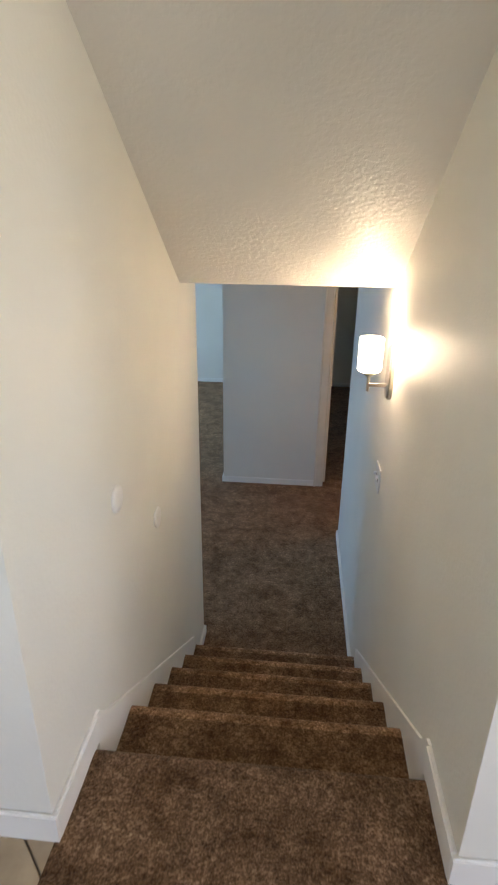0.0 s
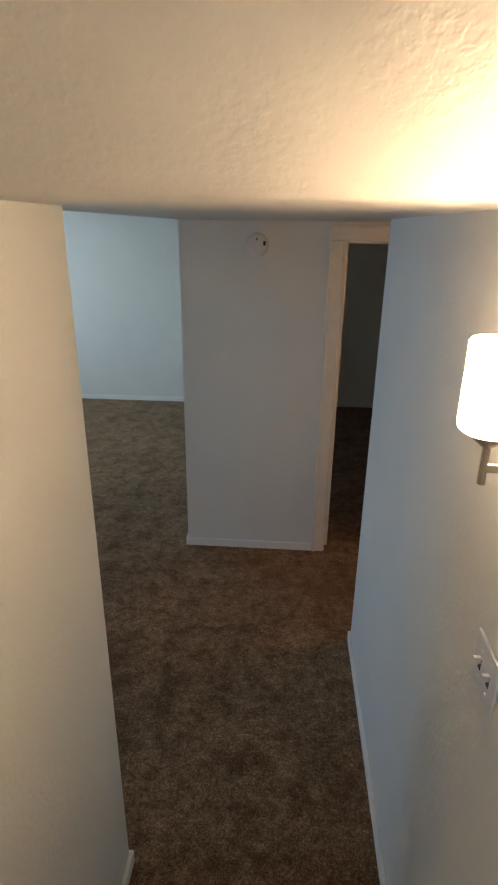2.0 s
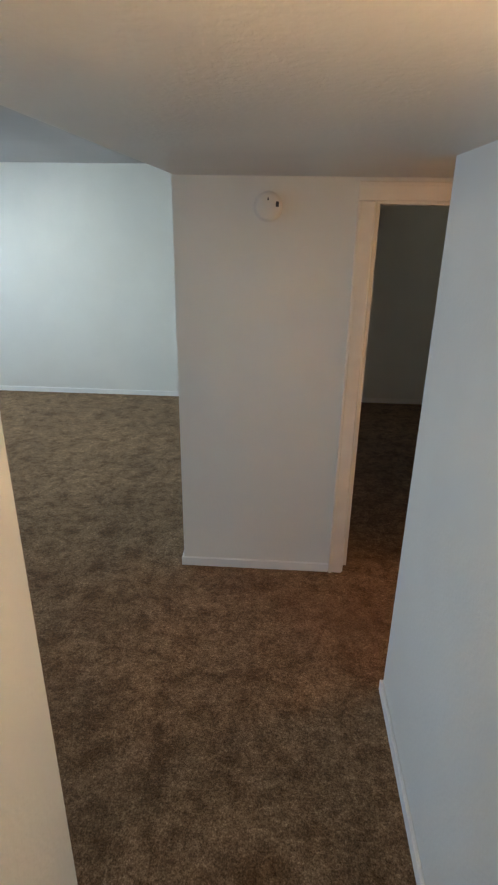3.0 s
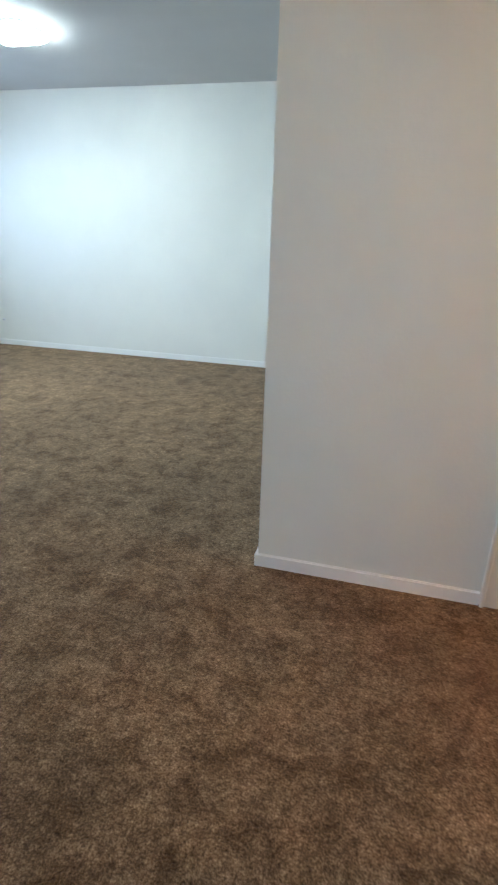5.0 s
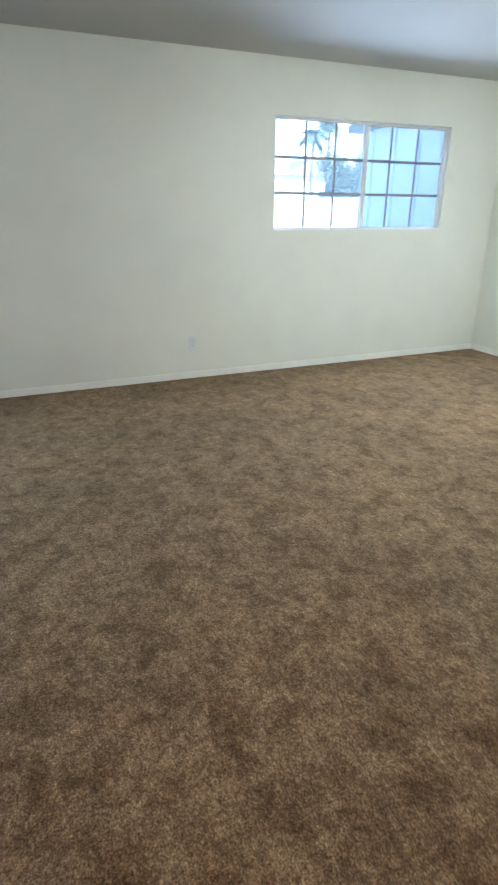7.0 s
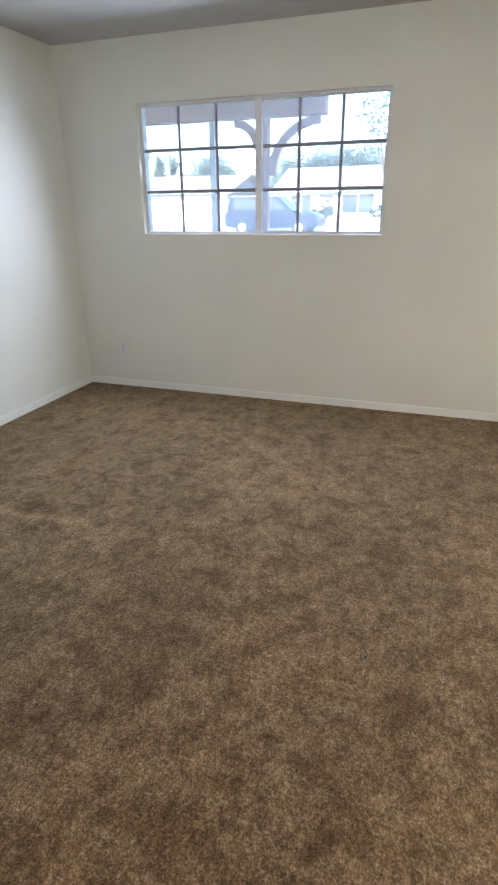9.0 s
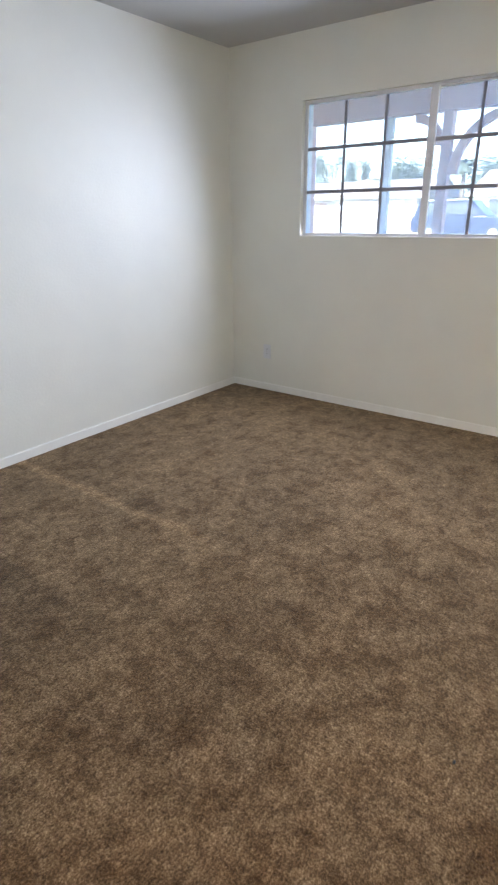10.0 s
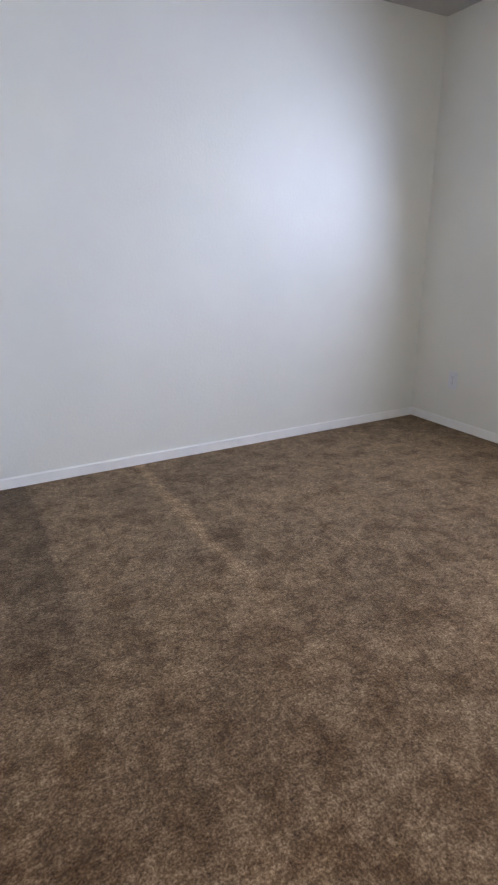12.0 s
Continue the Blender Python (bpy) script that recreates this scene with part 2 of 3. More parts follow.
def prism(outline, a, b, axis="x"):
    """An outline of (u, v) pairs drawn out from a to b along x (u, v = y, z) or along y (x, z)."""
    bm = bmesh.new()
    place = (lambda t, u, v: (t, u, v)) if axis == "x" else (lambda t, u, v: (u, t, v))
    ends = [[bm.verts.new(place(t, u, v)) for u, v in outline] for t in (a, b)]
    bm.faces.new(ends[0]), bm.faces.new(list(reversed(ends[1])))
    n = len(outline)
    for i in range(n):
        bm.faces.new((ends[0][i], ends[1][i], ends[1][(i + 1) % n], ends[0][(i + 1) % n]))
    bmesh.ops.recalc_face_normals(bm, faces=bm.faces)
    return bm


def lathe(profile, m, segments=40):
    """A profile of (radius, height) pairs turned about z, then placed by m."""
    bm = bmesh.new()
    rings = [[bm.verts.new(m @ Vector((r * math.cos(a), r * math.sin(a), h))) for a in (2 * math.pi * k / segments for k in range(segments))] for r, h in profile]
    for low, high in zip(rings, rings[1:]):
        for k in range(segments):
            bm.faces.new((low[k], low[(k + 1) % segments], high[(k + 1) % segments], high[k]))
    bm.faces.new(list(reversed(rings[0]))), bm.faces.new(rings[-1])
    bmesh.ops.recalc_face_normals(bm, faces=bm.faces)
    return bm


def mesh_of(name, bm, material, smooth=False):
    data = bpy.data.meshes.new(name)
    if smooth:
        for f in bm.faces:
            f.smooth = True
    bm.to_mesh(data)
    bm.free()
    data.materials.append(material)
    return data


def part(name, bm, material, parent, label="", smooth=False):
    ob = new(name, mesh_of(name, bm, material, smooth))
    ob.parent = parent
    return tagged(ob, label)


def thing(name, at, label, category, group="", kind=""):
    ob = new(name)
    ob.empty_display_size = 0.1
    ob.location = at
    return tagged(ob, label, category, group, kind)


def setting(name, bm, material, label, category):
    return tagged(new(name, mesh_of(name, bm, material)), label, category, "", "structure")


# ---- the plan ----
WEST, NORTH, SOUTH = -4.22, 10.43, 3.47          # inner faces of the big room
EAST = 0.079                                      # face of the room's east wall, and the pier's corner
STAIR_L, STAIR_R = 0.242, 1.125                   # the stairwell's faces
PIER_Y, WALL_END = 7.06, 4.945                      # the pier's face; the end of the stair wall and closet face
LOW, HIGH, UPPER = 2.13, 2.457, 1.08              # hall ceiling, room ceiling, upper floor
SLOPE_Y, TOP = 4.62, 3.52                         # foot of the sloped ceiling; upper ceiling
RIGHT_END = 6.165
STAIR_END = 4.962                                 # end of the left stair wall
NOSES = [3.318, 3.62, 3.885, 4.15, 4.415, 4.68]
SLOPE_TOP = SLOPE_Y - (TOP - LOW) / 0.672
WINDOWS = {"window_1": (8.045, 9.80), "window_2": (4.106, 5.866)}
SILL, HEAD = 1.212, 2.066

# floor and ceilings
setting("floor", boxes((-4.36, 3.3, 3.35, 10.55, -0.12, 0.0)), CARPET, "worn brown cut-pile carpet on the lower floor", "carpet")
setting("ceiling_room", boxes((-4.36, 0.09, SOUTH - 0.12, 10.55, HIGH, HIGH + 0.16)), SHADED_CEILING, "off-white textured ceiling of the empty room", "ceiling")
setting("ceiling_hall", boxes((0.093, STAIR_L, WALL_END, PIER_Y, LOW, HIGH + 0.15), (STAIR_R, 3.3, RIGHT_END - 0.12, PIER_Y, LOW, HIGH + 0.15)), LIT_STAIR_CEILING, "low off-white textured hall ceiling", "ceiling")
setting("ceiling_dark_room", boxes((0.093, 3.3, PIER_Y + 0.004, 10.55, HIGH, HIGH + 0.155)), SHADED_CEILING, "ceiling of the unlit room behind the hall door", "ceiling")
BEND = 0.07
tilt = math.atan(0.672)
turn_in = BEND * math.tan(tilt / 2)
slope_line = [(SLOPE_TOP, TOP)]
slope_line += [(SLOPE_Y + turn_in - BEND * math.sin(a), LOW + BEND - BEND * math.cos(a)) for a in (tilt * (1 - k / 8) for k in range(9))]
slope_line += [(PIER_Y, LOW), (PIER_Y, HIGH + 0.15), (SLOPE_Y + 0.05, HIGH + 0.15), (SLOPE_Y + 0.05, TOP + 0.15), (SLOPE_TOP, TOP + 0.15)]
setting("ceiling_stair", prism(slope_line, STAIR_L, STAIR_R), LIT_STAIR_CEILING, "off-white textured ceiling sloping over the stairs", "ceiling")
setting("ceiling_upper", boxes((-1.75, 3.0, 0.2, SLOPE_TOP - 0.003, TOP, TOP + 0.15), (-1.75, STAIR_L - 0.004, SLOPE_TOP - 0.003, 3.2, TOP, TOP + 0.15), (STAIR_R + 0.004, 3.0, SLOPE_TOP - 0.003, 3.2, TOP, TOP + 0.15)), SHADED_CEILING, "white ceiling of the upper landing", "ceiling")

# walls
west = bmesh.new()
edges = [SOUTH - 0.12, *WINDOWS["window_2"], *WINDOWS["window_1"], 10.55]
for i in (0, 2, 4):
    box(west, WEST - 0.14, WEST, edges[i], edges[i + 1], 0.0, HIGH)
for i in (1, 3):
    box(west, WEST - 0.14, WEST, edges[i], edges[i + 1], 0.0, SILL)
    box(west, WEST - 0.14, WEST, edges[i], edges[i + 1], HEAD, HIGH)
setting("wall_west", west, WALL, "off-white painted wall with two sliding windows", "wall")
# the gap from x 2.35 to 3.1 is added, unseen, to light the dark room
setting("wall_north", boxes((WEST, 2.35, NORTH, 10.55, 0, HIGH), (3.1, 3.3, NORTH, 10.55, 0, HIGH), (2.35, 3.1, NORTH, 10.55, 0, SILL), (2.35, 3.1, NORTH, 10.55, HEAD, HIGH)), WALL, "off-white painted back wall of the empty room", "wall")
setting("wall_south", boxes((WEST, -1.04, SOUTH - 0.12, SOUTH, 0, HIGH)), WALL, "off-white painted wall lit by the window", "wall")
setting("wall_closet", boxes((-1.04, -0.92, SOUTH - 0.12, WALL_END, 0, HIGH), (-0.92, 0.13, WALL_END - 0.12, WALL_END, 0, HIGH)), WALL, "off-white wall boxing in the space beside the stairs", "wall")
flank = [(3.085, 0), (STAIR_END, 0), (STAIR_END, HIGH), (SLOPE_Y, HIGH), (SLOPE_Y, TOP + 0.14), (3.085, TOP + 0.14)]
setting("wall_stair_left", prism(flank, 0.13, STAIR_L), WALL, "cream textured stairwell wall with two round plates", "wall")
flank = [(3.085, 0), (RIGHT_END, 0), (RIGHT_END, LOW), (SLOPE_Y, LOW), (SLOPE_Y, TOP + 0.14), (3.085, TOP + 0.14)]
setting("wall_stair_right", prism(flank, STAIR_R, STAIR_R + 0.12), WALL, "cream textured stairwell wall carrying a lamp", "wall")
setting("wall_hall_south", boxes((STAIR_R + 0.12, 3.3, RIGHT_END - 0.12, RIGHT_END, 0, LOW)), WALL, "painted wall of the side hall", "wall")
setting("wall_hall_end", boxes((3.18, 3.3, RIGHT_END, PIER_Y, 0, LOW), (3.18, 3.3, PIER_Y, NORTH, 0, HIGH)), WALL, "painted wall closing the side hall", "wall")
DOOR_L, DOOR_R, DOOR_H = 1.03, 1.83, 2.035
setting("wall_pier", boxes((EAST, DOOR_L, PIER_Y, 7.20, 0, HIGH), (DOOR_L, DOOR_R, PIER_Y, 7.20, DOOR_H, HIGH), (DOOR_R, 3.18, PIER_Y, 7.20, 0, HIGH)), WALL, "off-white wall end facing the stairs beside a doorway", "wall")
setting("wall_east", boxes((EAST, 0.199, 7.20, NORTH, 0, HIGH)), WALL, "off-white wall between the empty room and the dark room", "wall")

# upper landing, closed round the start of the walk
setting("floor_upper", boxes((-1.75, STAIR_L, 0.2, 3.2, UPPER - 0.2, UPPER - 0.012), (STAIR_R, 3.0, 0.2, 3.2, UPPER - 0.2, UPPER - 0.012)), GROUT, "tiled floor of the upper landing with dark grout", "floor")
nose = [(0.2, UPPER - 0.2), (0.2, UPPER), (NOSES[0] - 0.09, UPPER), (NOSES[0] - 0.05, UPPER + 0.004), (NOSES[0] - 0.03, UPPER + 0.004)]
nose += [(NOSES[0] - 0.03 + 0.034 * math.sin(a), UPPER - 0.03 + 0.034 * math.cos(a)) for a in (radians(15 * k) for k in range(1, 10))]
nose += [(NOSES[0] - 0.012, UPPER - 0.06), (NOSES[0] - 0.012, UPPER - 0.2)]
setting("carpet_landing", prism(nose, STAIR_L + 0.001, STAIR_R - 0.001), CARPET, "brown carpet strip on the upper landing", "carpet")
setting("wall_upper_left", boxes((-1.75, 0.13, 3.085, 3.2, UPPER - 0.2, TOP)), WALL, "off-white landing wall beside the stair opening", "wall")
setting("wall_upper_right", boxes((STAIR_R + 0.12, 3.0, 3.085, 3.2, UPPER - 0.2, TOP)), WALL, "off-white landing wall beside the stair opening", "wall")
setting("wall_upper_west", boxes((-1.87, -1.75, 0.2, 3.2, UPPER - 0.2, TOP)), WALL, "plain landing wall", "wall")
# east opening is added out of view to let in the landing's warm light
setting("wall_upper_east", boxes((3.0, 3.12, 0.2, 0.7, UPPER - 0.2, TOP), (3.0, 3.12, 2.3, 3.2, UPPER - 0.2, TOP), (3.0, 3.12, 0.7, 2.3, UPPER - 0.2, UPPER + 0.9), (3.0, 3.12, 0.7, 2.3, UPPER + 2.05, TOP)), WALL, "plain landing wall with an unseen opening added for light", "wall")
setting("wall_upper_back", boxes((-1.87, -0.5, 0.08, 0.2, UPPER - 0.2, TOP), (1.8, 3.12, 0.08, 0.2, UPPER - 0.2, TOP), (-0.5, 1.8, 0.08, 0.2, UPPER - 0.2, UPPER + 0.85), (-0.5, 1.8, 0.08, 0.2, UPPER + 2.05, TOP)), WALL, "plain landing wall with a wide window opening", "wall")

# baseboards
def baseboard(x0, x1, y0, y1, z0=0.0, height=0.058):
    bm = bmesh.new()
    box(bm, x0, x1, y0, y1, z0, z0 + height)
    top = [e for e in bm.edges if all(v.co.z > z0 + height - 1e-4 for v in e.verts)]
    bmesh.ops.bevel(bm, geom=top, offset=0.005, segments=2, affect="EDGES")
    return setting("baseboard", bm, TRIM, "white painted baseboard above the carpet", "baseboard")


T = 0.013
baseboard(WEST, WEST + T, SOUTH + T, NORTH - T)
baseboard(WEST, EAST - T, NORTH - T, NORTH)
baseboard(WEST, -1.04 - T, SOUTH, SOUTH + T)
baseboard(-1.04 - T, -1.04, SOUTH, WALL_END + T)
baseboard(-1.04, 0.13, WALL_END, WALL_END + T)
baseboard(0.13, STAIR_L + T, STAIR_END, STAIR_END + T)
baseboard(STAIR_L, STAIR_L + T, 4.635, STAIR_END)
baseboard(STAIR_R - T, STAIR_R, 4.635, RIGHT_END)
baseboard(STAIR_R - T, 3.18, RIGHT_END, RIGHT_END + T)
baseboard(EAST - T, EAST, PIER_Y - T, NORTH - T)
baseboard(EAST, 0.942, PIER_Y - T, PIER_Y)
baseboard(DOOR_R + 0.09, 3.18, PIER_Y - T, PIER_Y)
baseboard(0.199, 3.18, NORTH - T, NORTH)
baseboard(-1.75, STAIR_L + T, 3.085 - T, 3.085, UPPER - 0.002, 0.082)
baseboard(STAIR_R - T, 3.0, 3.085 - T, 3.085, UPPER - 0.002, 0.082)
baseboard(STAIR_L, STAIR_L + T + 0.001, 3.085, 3.345, UPPER - 0.002, 0.082)
baseboard(STAIR_R - T - 0.001, STAIR_R, 3.085, 3.345, UPPER - 0.002, 0.082)

# skirt boards along the flight
RISE, GOING = 0.18, (NOSES[5] - NOSES[1]) / 4
skirt_line = lambda y: UPPER - RISE - RISE / GOING * (y - NOSES[1]) + 0.057
skirt = [(3.345, 0.7), (3.345, UPPER + 0.078), (3.37, UPPER + 0.072), (3.42, skirt_line(3.42)), (4.632, skirt_line(4.632)), (4.632, 0.0), (4.2, 0.0)]
for a, b in ((STAIR_L, STAIR_L + 0.008), (STAIR_R - 0.008, STAIR_R)):
    setting("trim_stair", prism(skirt, a, b), TRIM, "white painted skirt board following the stair flight", "skirt board")

# carpeted flight
flight = thing("stairs", (0.68, 3.5, 0), "straight flight of stairs under brown carpet", "stairs", "", "structure")
for i in range(1, 6):
    y0, y1, z = NOSES[i - 1] - 0.012 - flight.location.y, NOSES[i] - flight.location.y, UPPER - RISE * i
    o = [(y0, 0.0), (y0, z), (y1 - 0.09, z), (y1 - 0.05, z + 0.004), (y1 - 0.03, z + 0.004)]
    o += [(y1 - 0.03 + 0.034 * math.sin(a), z - 0.03 + 0.034 * math.cos(a)) for a in (radians(15 * k) for k in range(1, 10))]
    o += [(y1 - 0.012, z - 0.06), (y1 - 0.012, 0.0)]
    # thin worn strip whose pale colour stands for light on the rolled edge
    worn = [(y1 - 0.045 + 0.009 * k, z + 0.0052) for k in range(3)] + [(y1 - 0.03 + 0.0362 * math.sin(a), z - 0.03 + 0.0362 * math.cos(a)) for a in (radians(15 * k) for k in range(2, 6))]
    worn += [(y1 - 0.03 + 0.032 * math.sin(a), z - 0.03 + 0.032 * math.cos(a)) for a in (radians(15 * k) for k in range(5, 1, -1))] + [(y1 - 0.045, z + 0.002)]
    part("nosing", prism(worn, STAIR_L + 0.0085 - 0.68, STAIR_R - 0.0085 - 0.68), LIT_WORN_CARPET, flight, "worn carpet on the tread's edge, paled for the light it catches")
    part("step", prism(o, STAIR_L + 0.008 - 0.68, STAIR_R - 0.008 - 0.68), CARPET, flight)

# doorway
casing = thing("door_casing", (DOOR_L, PIER_Y, 0), "cream painted doorway casing, door leaf out of sight", "doorway", "", "structure")
def along(x0, x1, y0, y1, z0, z1, bevel=0.006):
    return box(bmesh.new(), x0 - DOOR_L, x1 - DOOR_L, y0 - PIER_Y, y1 - PIER_Y, z0, z1, bevel)
for x0, x1 in ((DOOR_L - 0.086, DOOR_L - 0.006), (DOOR_R + 0.006, DOOR_R + 0.086)):
    part("side_casing", along(x0, x1, PIER_Y - 0.018, PIER_Y, 0.0, DOOR_H - 0.004), CASING, casing)
    part("outer_bead", along(x0 if x0 < 1.5 else x1 - 0.016, x0 + 0.016 if x0 < 1.5 else x1, PIER_Y - 0.025, PIER_Y - 0.018, 0.0, DOOR_H - 0.004, 0.003), CASING, casing)
part("head_casing", along(DOOR_L - 0.086, DOOR_R + 0.086, PIER_Y - 0.018, PIER_Y, DOOR_H - 0.003, DOOR_H + 0.077), CASING, casing)
part("outer_bead", along(DOOR_L - 0.086, DOOR_R + 0.086, PIER_Y - 0.025, PIER_Y - 0.018, DOOR_H + 0.061, DOOR_H + 0.077, 0.003), CASING, casing)
part("jamb", along(DOOR_L, DOOR_L + 0.018, PIER_Y - 0.002, 7.215, 0.045, DOOR_H, 0.002), CASING, casing)
part("jamb", along(DOOR_R - 0.018, DOOR_R, PIER_Y - 0.002, 7.215, 0.045, DOOR_H, 0.002), CASING, casing)
part("head_jamb", along(DOOR_L + 0.018, DOOR_R - 0.018, PIER_Y - 0.002, 7.215, DOOR_H - 0.018, DOOR_H, 0.002), CASING, casing)
part("stop", along(DOOR_L + 0.018, DOOR_L + 0.026, 7.15, 7.19, 0.012, DOOR_H - 0.018, 0.002), CASING, casing)


# ---- windows ----
def window(name, y0, y1, label):
    """A horizontal slider: fixed frame, two sashes with three by three bars, one sash behind the other."""
    win = thing(name, (WEST, y0, SILL), label, "window", "", "structure")
    w, h = y1 - y0, HEAD - SILL
    F = 0.012
    X = -0.035
    def bar(n, a0, a1, b0, b1, x0, x1, parent, mat=ALUMINIUM, bevel=0.002):
        return part(n, box(bmesh.new(), x0, x1, a0, a1, b0, b1, bevel), mat, parent)
    part("window_frame", boxes((X - 0.05, X, 0, w, 0, F), (X - 0.05, X, 0, w, h - F, h), (X - 0.05, X, 0, F, F, h - F), (X - 0.05, X, w - F, w, F, h - F)), FRAME, win)
    part("window_sill", box(bmesh.new(), X, -0.002, 0.002, w - 0.002, 0.001, 0.006, 0.002), TRIM, win)
    half = w / 2
    for k, (a0, a1, x) in enumerate(((F, half + 0.035, X - 0.004), (half - 0.005, w - F, X - 0.028))):
        sash = part("sash", boxes((x - 0.02, x, a0, a0 + 0.010, F + 0.009, h - F - 0.009), (x - 0.02, x, a1 - (0.045 if k == 0 else 0.010), a1, F + 0.009, h - F - 0.009), (x - 0.02, x, a0, a1, F, F + 0.009), (x - 0.02, x, a0, a1, h - F - 0.009, h - F)), FRAME, win)
        g0, g1 = a0 + 0.010, a1 - (0.045 if k == 0 else 0.010)
        b0, b1 = F + 0.009, h - F - 0.009
        for j in (1, 2):
            z = b0 + (b1 - b0) * j / 3
            bar("cross_bar", g0, g1, z - 0.011, z + 0.011, x - 0.013, x - 0.004, sash)
            y = g0 + (g1 - g0) * j / 3
            bar("upright_bar", y - 0.010, y + 0.010, b0, b1, x - 0.014, x - 0.005, sash)
        pane = bar("pane", g0, g1, b0, b1, x - 0.0095, x - 0.0075, sash, GLASS, 0.0)
        pane.visible_shadow = False
    part("latch", box(bmesh.new(), X - 0.004, X + 0.012, half + 0.004, half + 0.022, h * 0.48, h * 0.56, 0.003), FRAME, win)
    return win


window("window_1", *WINDOWS["window_1"], "aluminium sliding window with barred panes facing a white wall")
window("window_2", *WINDOWS["window_2"], "aluminium sliding window with barred panes facing the street")


# ---- fixtures ----
def outlet(m, label):
    """Duplex outlet: plate, two receptacles with slots, a screw; built facing +x in its own space."""
    ob = thing("wall_outlet", (0, 0, 0), label, "outlet", "wall outlets")
    ob.matrix_world = m
    part("cover_plate", box(bmesh.new(), 0.0, 0.006, -0.036, 0.036, -0.058, 0.058, 0.003), PLASTIC, ob)
    for z in (-0.021, 0.021):
        r = part("receptacle", box(bmesh.new(), 0.006, 0.0085, -0.016, 0.016, z - 0.0145, z + 0.0145, 0.004), PLASTIC, ob)
        for y, hh in ((-0.0065, 0.0045), (0.0065, 0.0035)):
            part("slot", box(bmesh.new(), 0.0075, 0.009, y - 0.0013, y + 0.0013, z - hh + 0.003, z + hh + 0.003), SLOT, r)
        part("earth_hole", tube(bmesh.new(), (0.0075, 0, z - 0.0075), (0.009, 0, z - 0.0075), 0.0025, segments=10), SLOT, r)
    part("screw", tube(bmesh.new(), (0.006, 0, 0), (0.0075, 0, 0), 0.003, segments=10), NICKEL, ob)
    return ob


outlet(pose(WEST, 7.295, 0.308), "white duplex outlet on the wall between the windows")
outlet(pose(WEST, 3.822, 0.322), "white duplex outlet under the street window")
outlet(pose(-1.312, SOUTH, 0.305, 0, 0, 90), "white duplex outlet on the window-lit wall")

coax = thing("cable_stub", (-3.72, NORTH, 0.275), "short dark cable stub poking out of the wall", "cable")
part("grommet", tube(bmesh.new(), (0, 0, 0), (0, -0.006, 0), 0.014, segments=16), PLASTIC, coax)
part("connector", tube(bmesh.new(), (0, -0.006, 0), (0.012, -0.032, -0.002), 0.005, segments=12), SLOT, coax)


def toggle_switch():
    ob = thing("light_switch", (STAIR_R, 4.569, 1.318), "white double toggle switch plate below the lamp", "switch")
    part("cover_plate", box(bmesh.new(), -0.007, 0.0, -0.058, 0.058, -0.058, 0.058, 0.004), PLASTIC, ob)
    for y in (-0.023, 0.023):
        part("toggle", prism([(y - 0.005, 0.004), (y - 0.004, 0.016), (y + 0.004, 0.016), (y + 0.005, 0.004)], -0.020, -0.006), PLASTIC, ob)
        part("slot", box(bmesh.new(), -0.0078, -0.0068, y - 0.006, y + 0.006, -0.012, 0.012), SLOT, ob)
        for z in (-0.03, 0.03):
            part("screw", tube(bmesh.new(), (-0.0085, y, z), (-0.0065, y, z), 0.003, segments=10), PLASTIC, ob)
    return ob


toggle_switch()


def blank_cover(y, z, r):
    ob = thing("blank_cover", (STAIR_L, y, z), "round white blank cover plate on the stair wall", "wall plate", "round wall plates")
    turn = Matrix.Rotation(radians(90), 4, "Y")
    part("disc", lathe([(r * 0.97, 0.0), (r, 0.002), (r, 0.005), (r * 0.95, 0.008), (r * 0.6, 0.0095), (0.002, 0.010)], turn, 36), TRIM, ob, smooth=True)
    return ob


blank_cover(3.66, 1.642, 0.041)
blank_cover(4.066, 1.347, 0.040)


def wall_lamp():
    ob = thing("wall_lamp", (STAIR_R, 4.525, 1.812), "lit wall lamp with opal glass cylinder and nickel back plate", "wall lamp")
    # obround back plate with a raised centre
    def obround(w, h, x0, x1):
        o = [(w * math.cos(a), (h - w) + w * math.sin(a)) for a in (math.pi * k / 16 for k in range(17))]
        o += [(w * math.cos(a), -(h - w) + w * math.sin(a)) for a in (math.pi + math.pi * k / 16 for k in range(17))]
        return prism(o, x1, x0)
    plate = obround(0.052, 0.115, 0.0, -0.018)
    front = [e for e in plate.edges if all(v.co.x < -0.017 for v in e.verts)]
    bmesh.ops.bevel(plate, geom=front, offset=0.006, segments=3, affect="EDGES")
    part("back_plate", plate, NICKEL, ob)
    X, Z = -0.093, 0.0
    part("arm", box(bmesh.new(), X, -0.017, -0.005, 0.005, -0.064, -0.050, 0.002), NICKEL, ob)
    part("stem", tube(bmesh.new(), (X, 0, -0.084), (X, 0, -0.012), 0.006, segments=20), NICKEL, ob, smooth=False)
    part("cup", lathe([(0.009, -0.022), (0.024, -0.010), (0.027, -0.004), (0.027, 0.0)], Matrix.Translation((X, 0, 0)), 32), NICKEL, ob, smooth=True)
    r, h = 0.048, 0.138
    glass = [(0.026, 0.0), (r - 0.008, 0.001), (r - 0.002, 0.006), (r, 0.014), (r, h - 0.004), (r - 0.002, h), (r - 0.004, h - 0.004), (r - 0.004, 0.014), (0.02, 0.008)]
    part("shade", lathe(glass, Matrix.Translation((X, 0, 0)), 48), OPAL, ob, "glowing opal glass cylinder shade", True)
    return ob


wall_lamp()


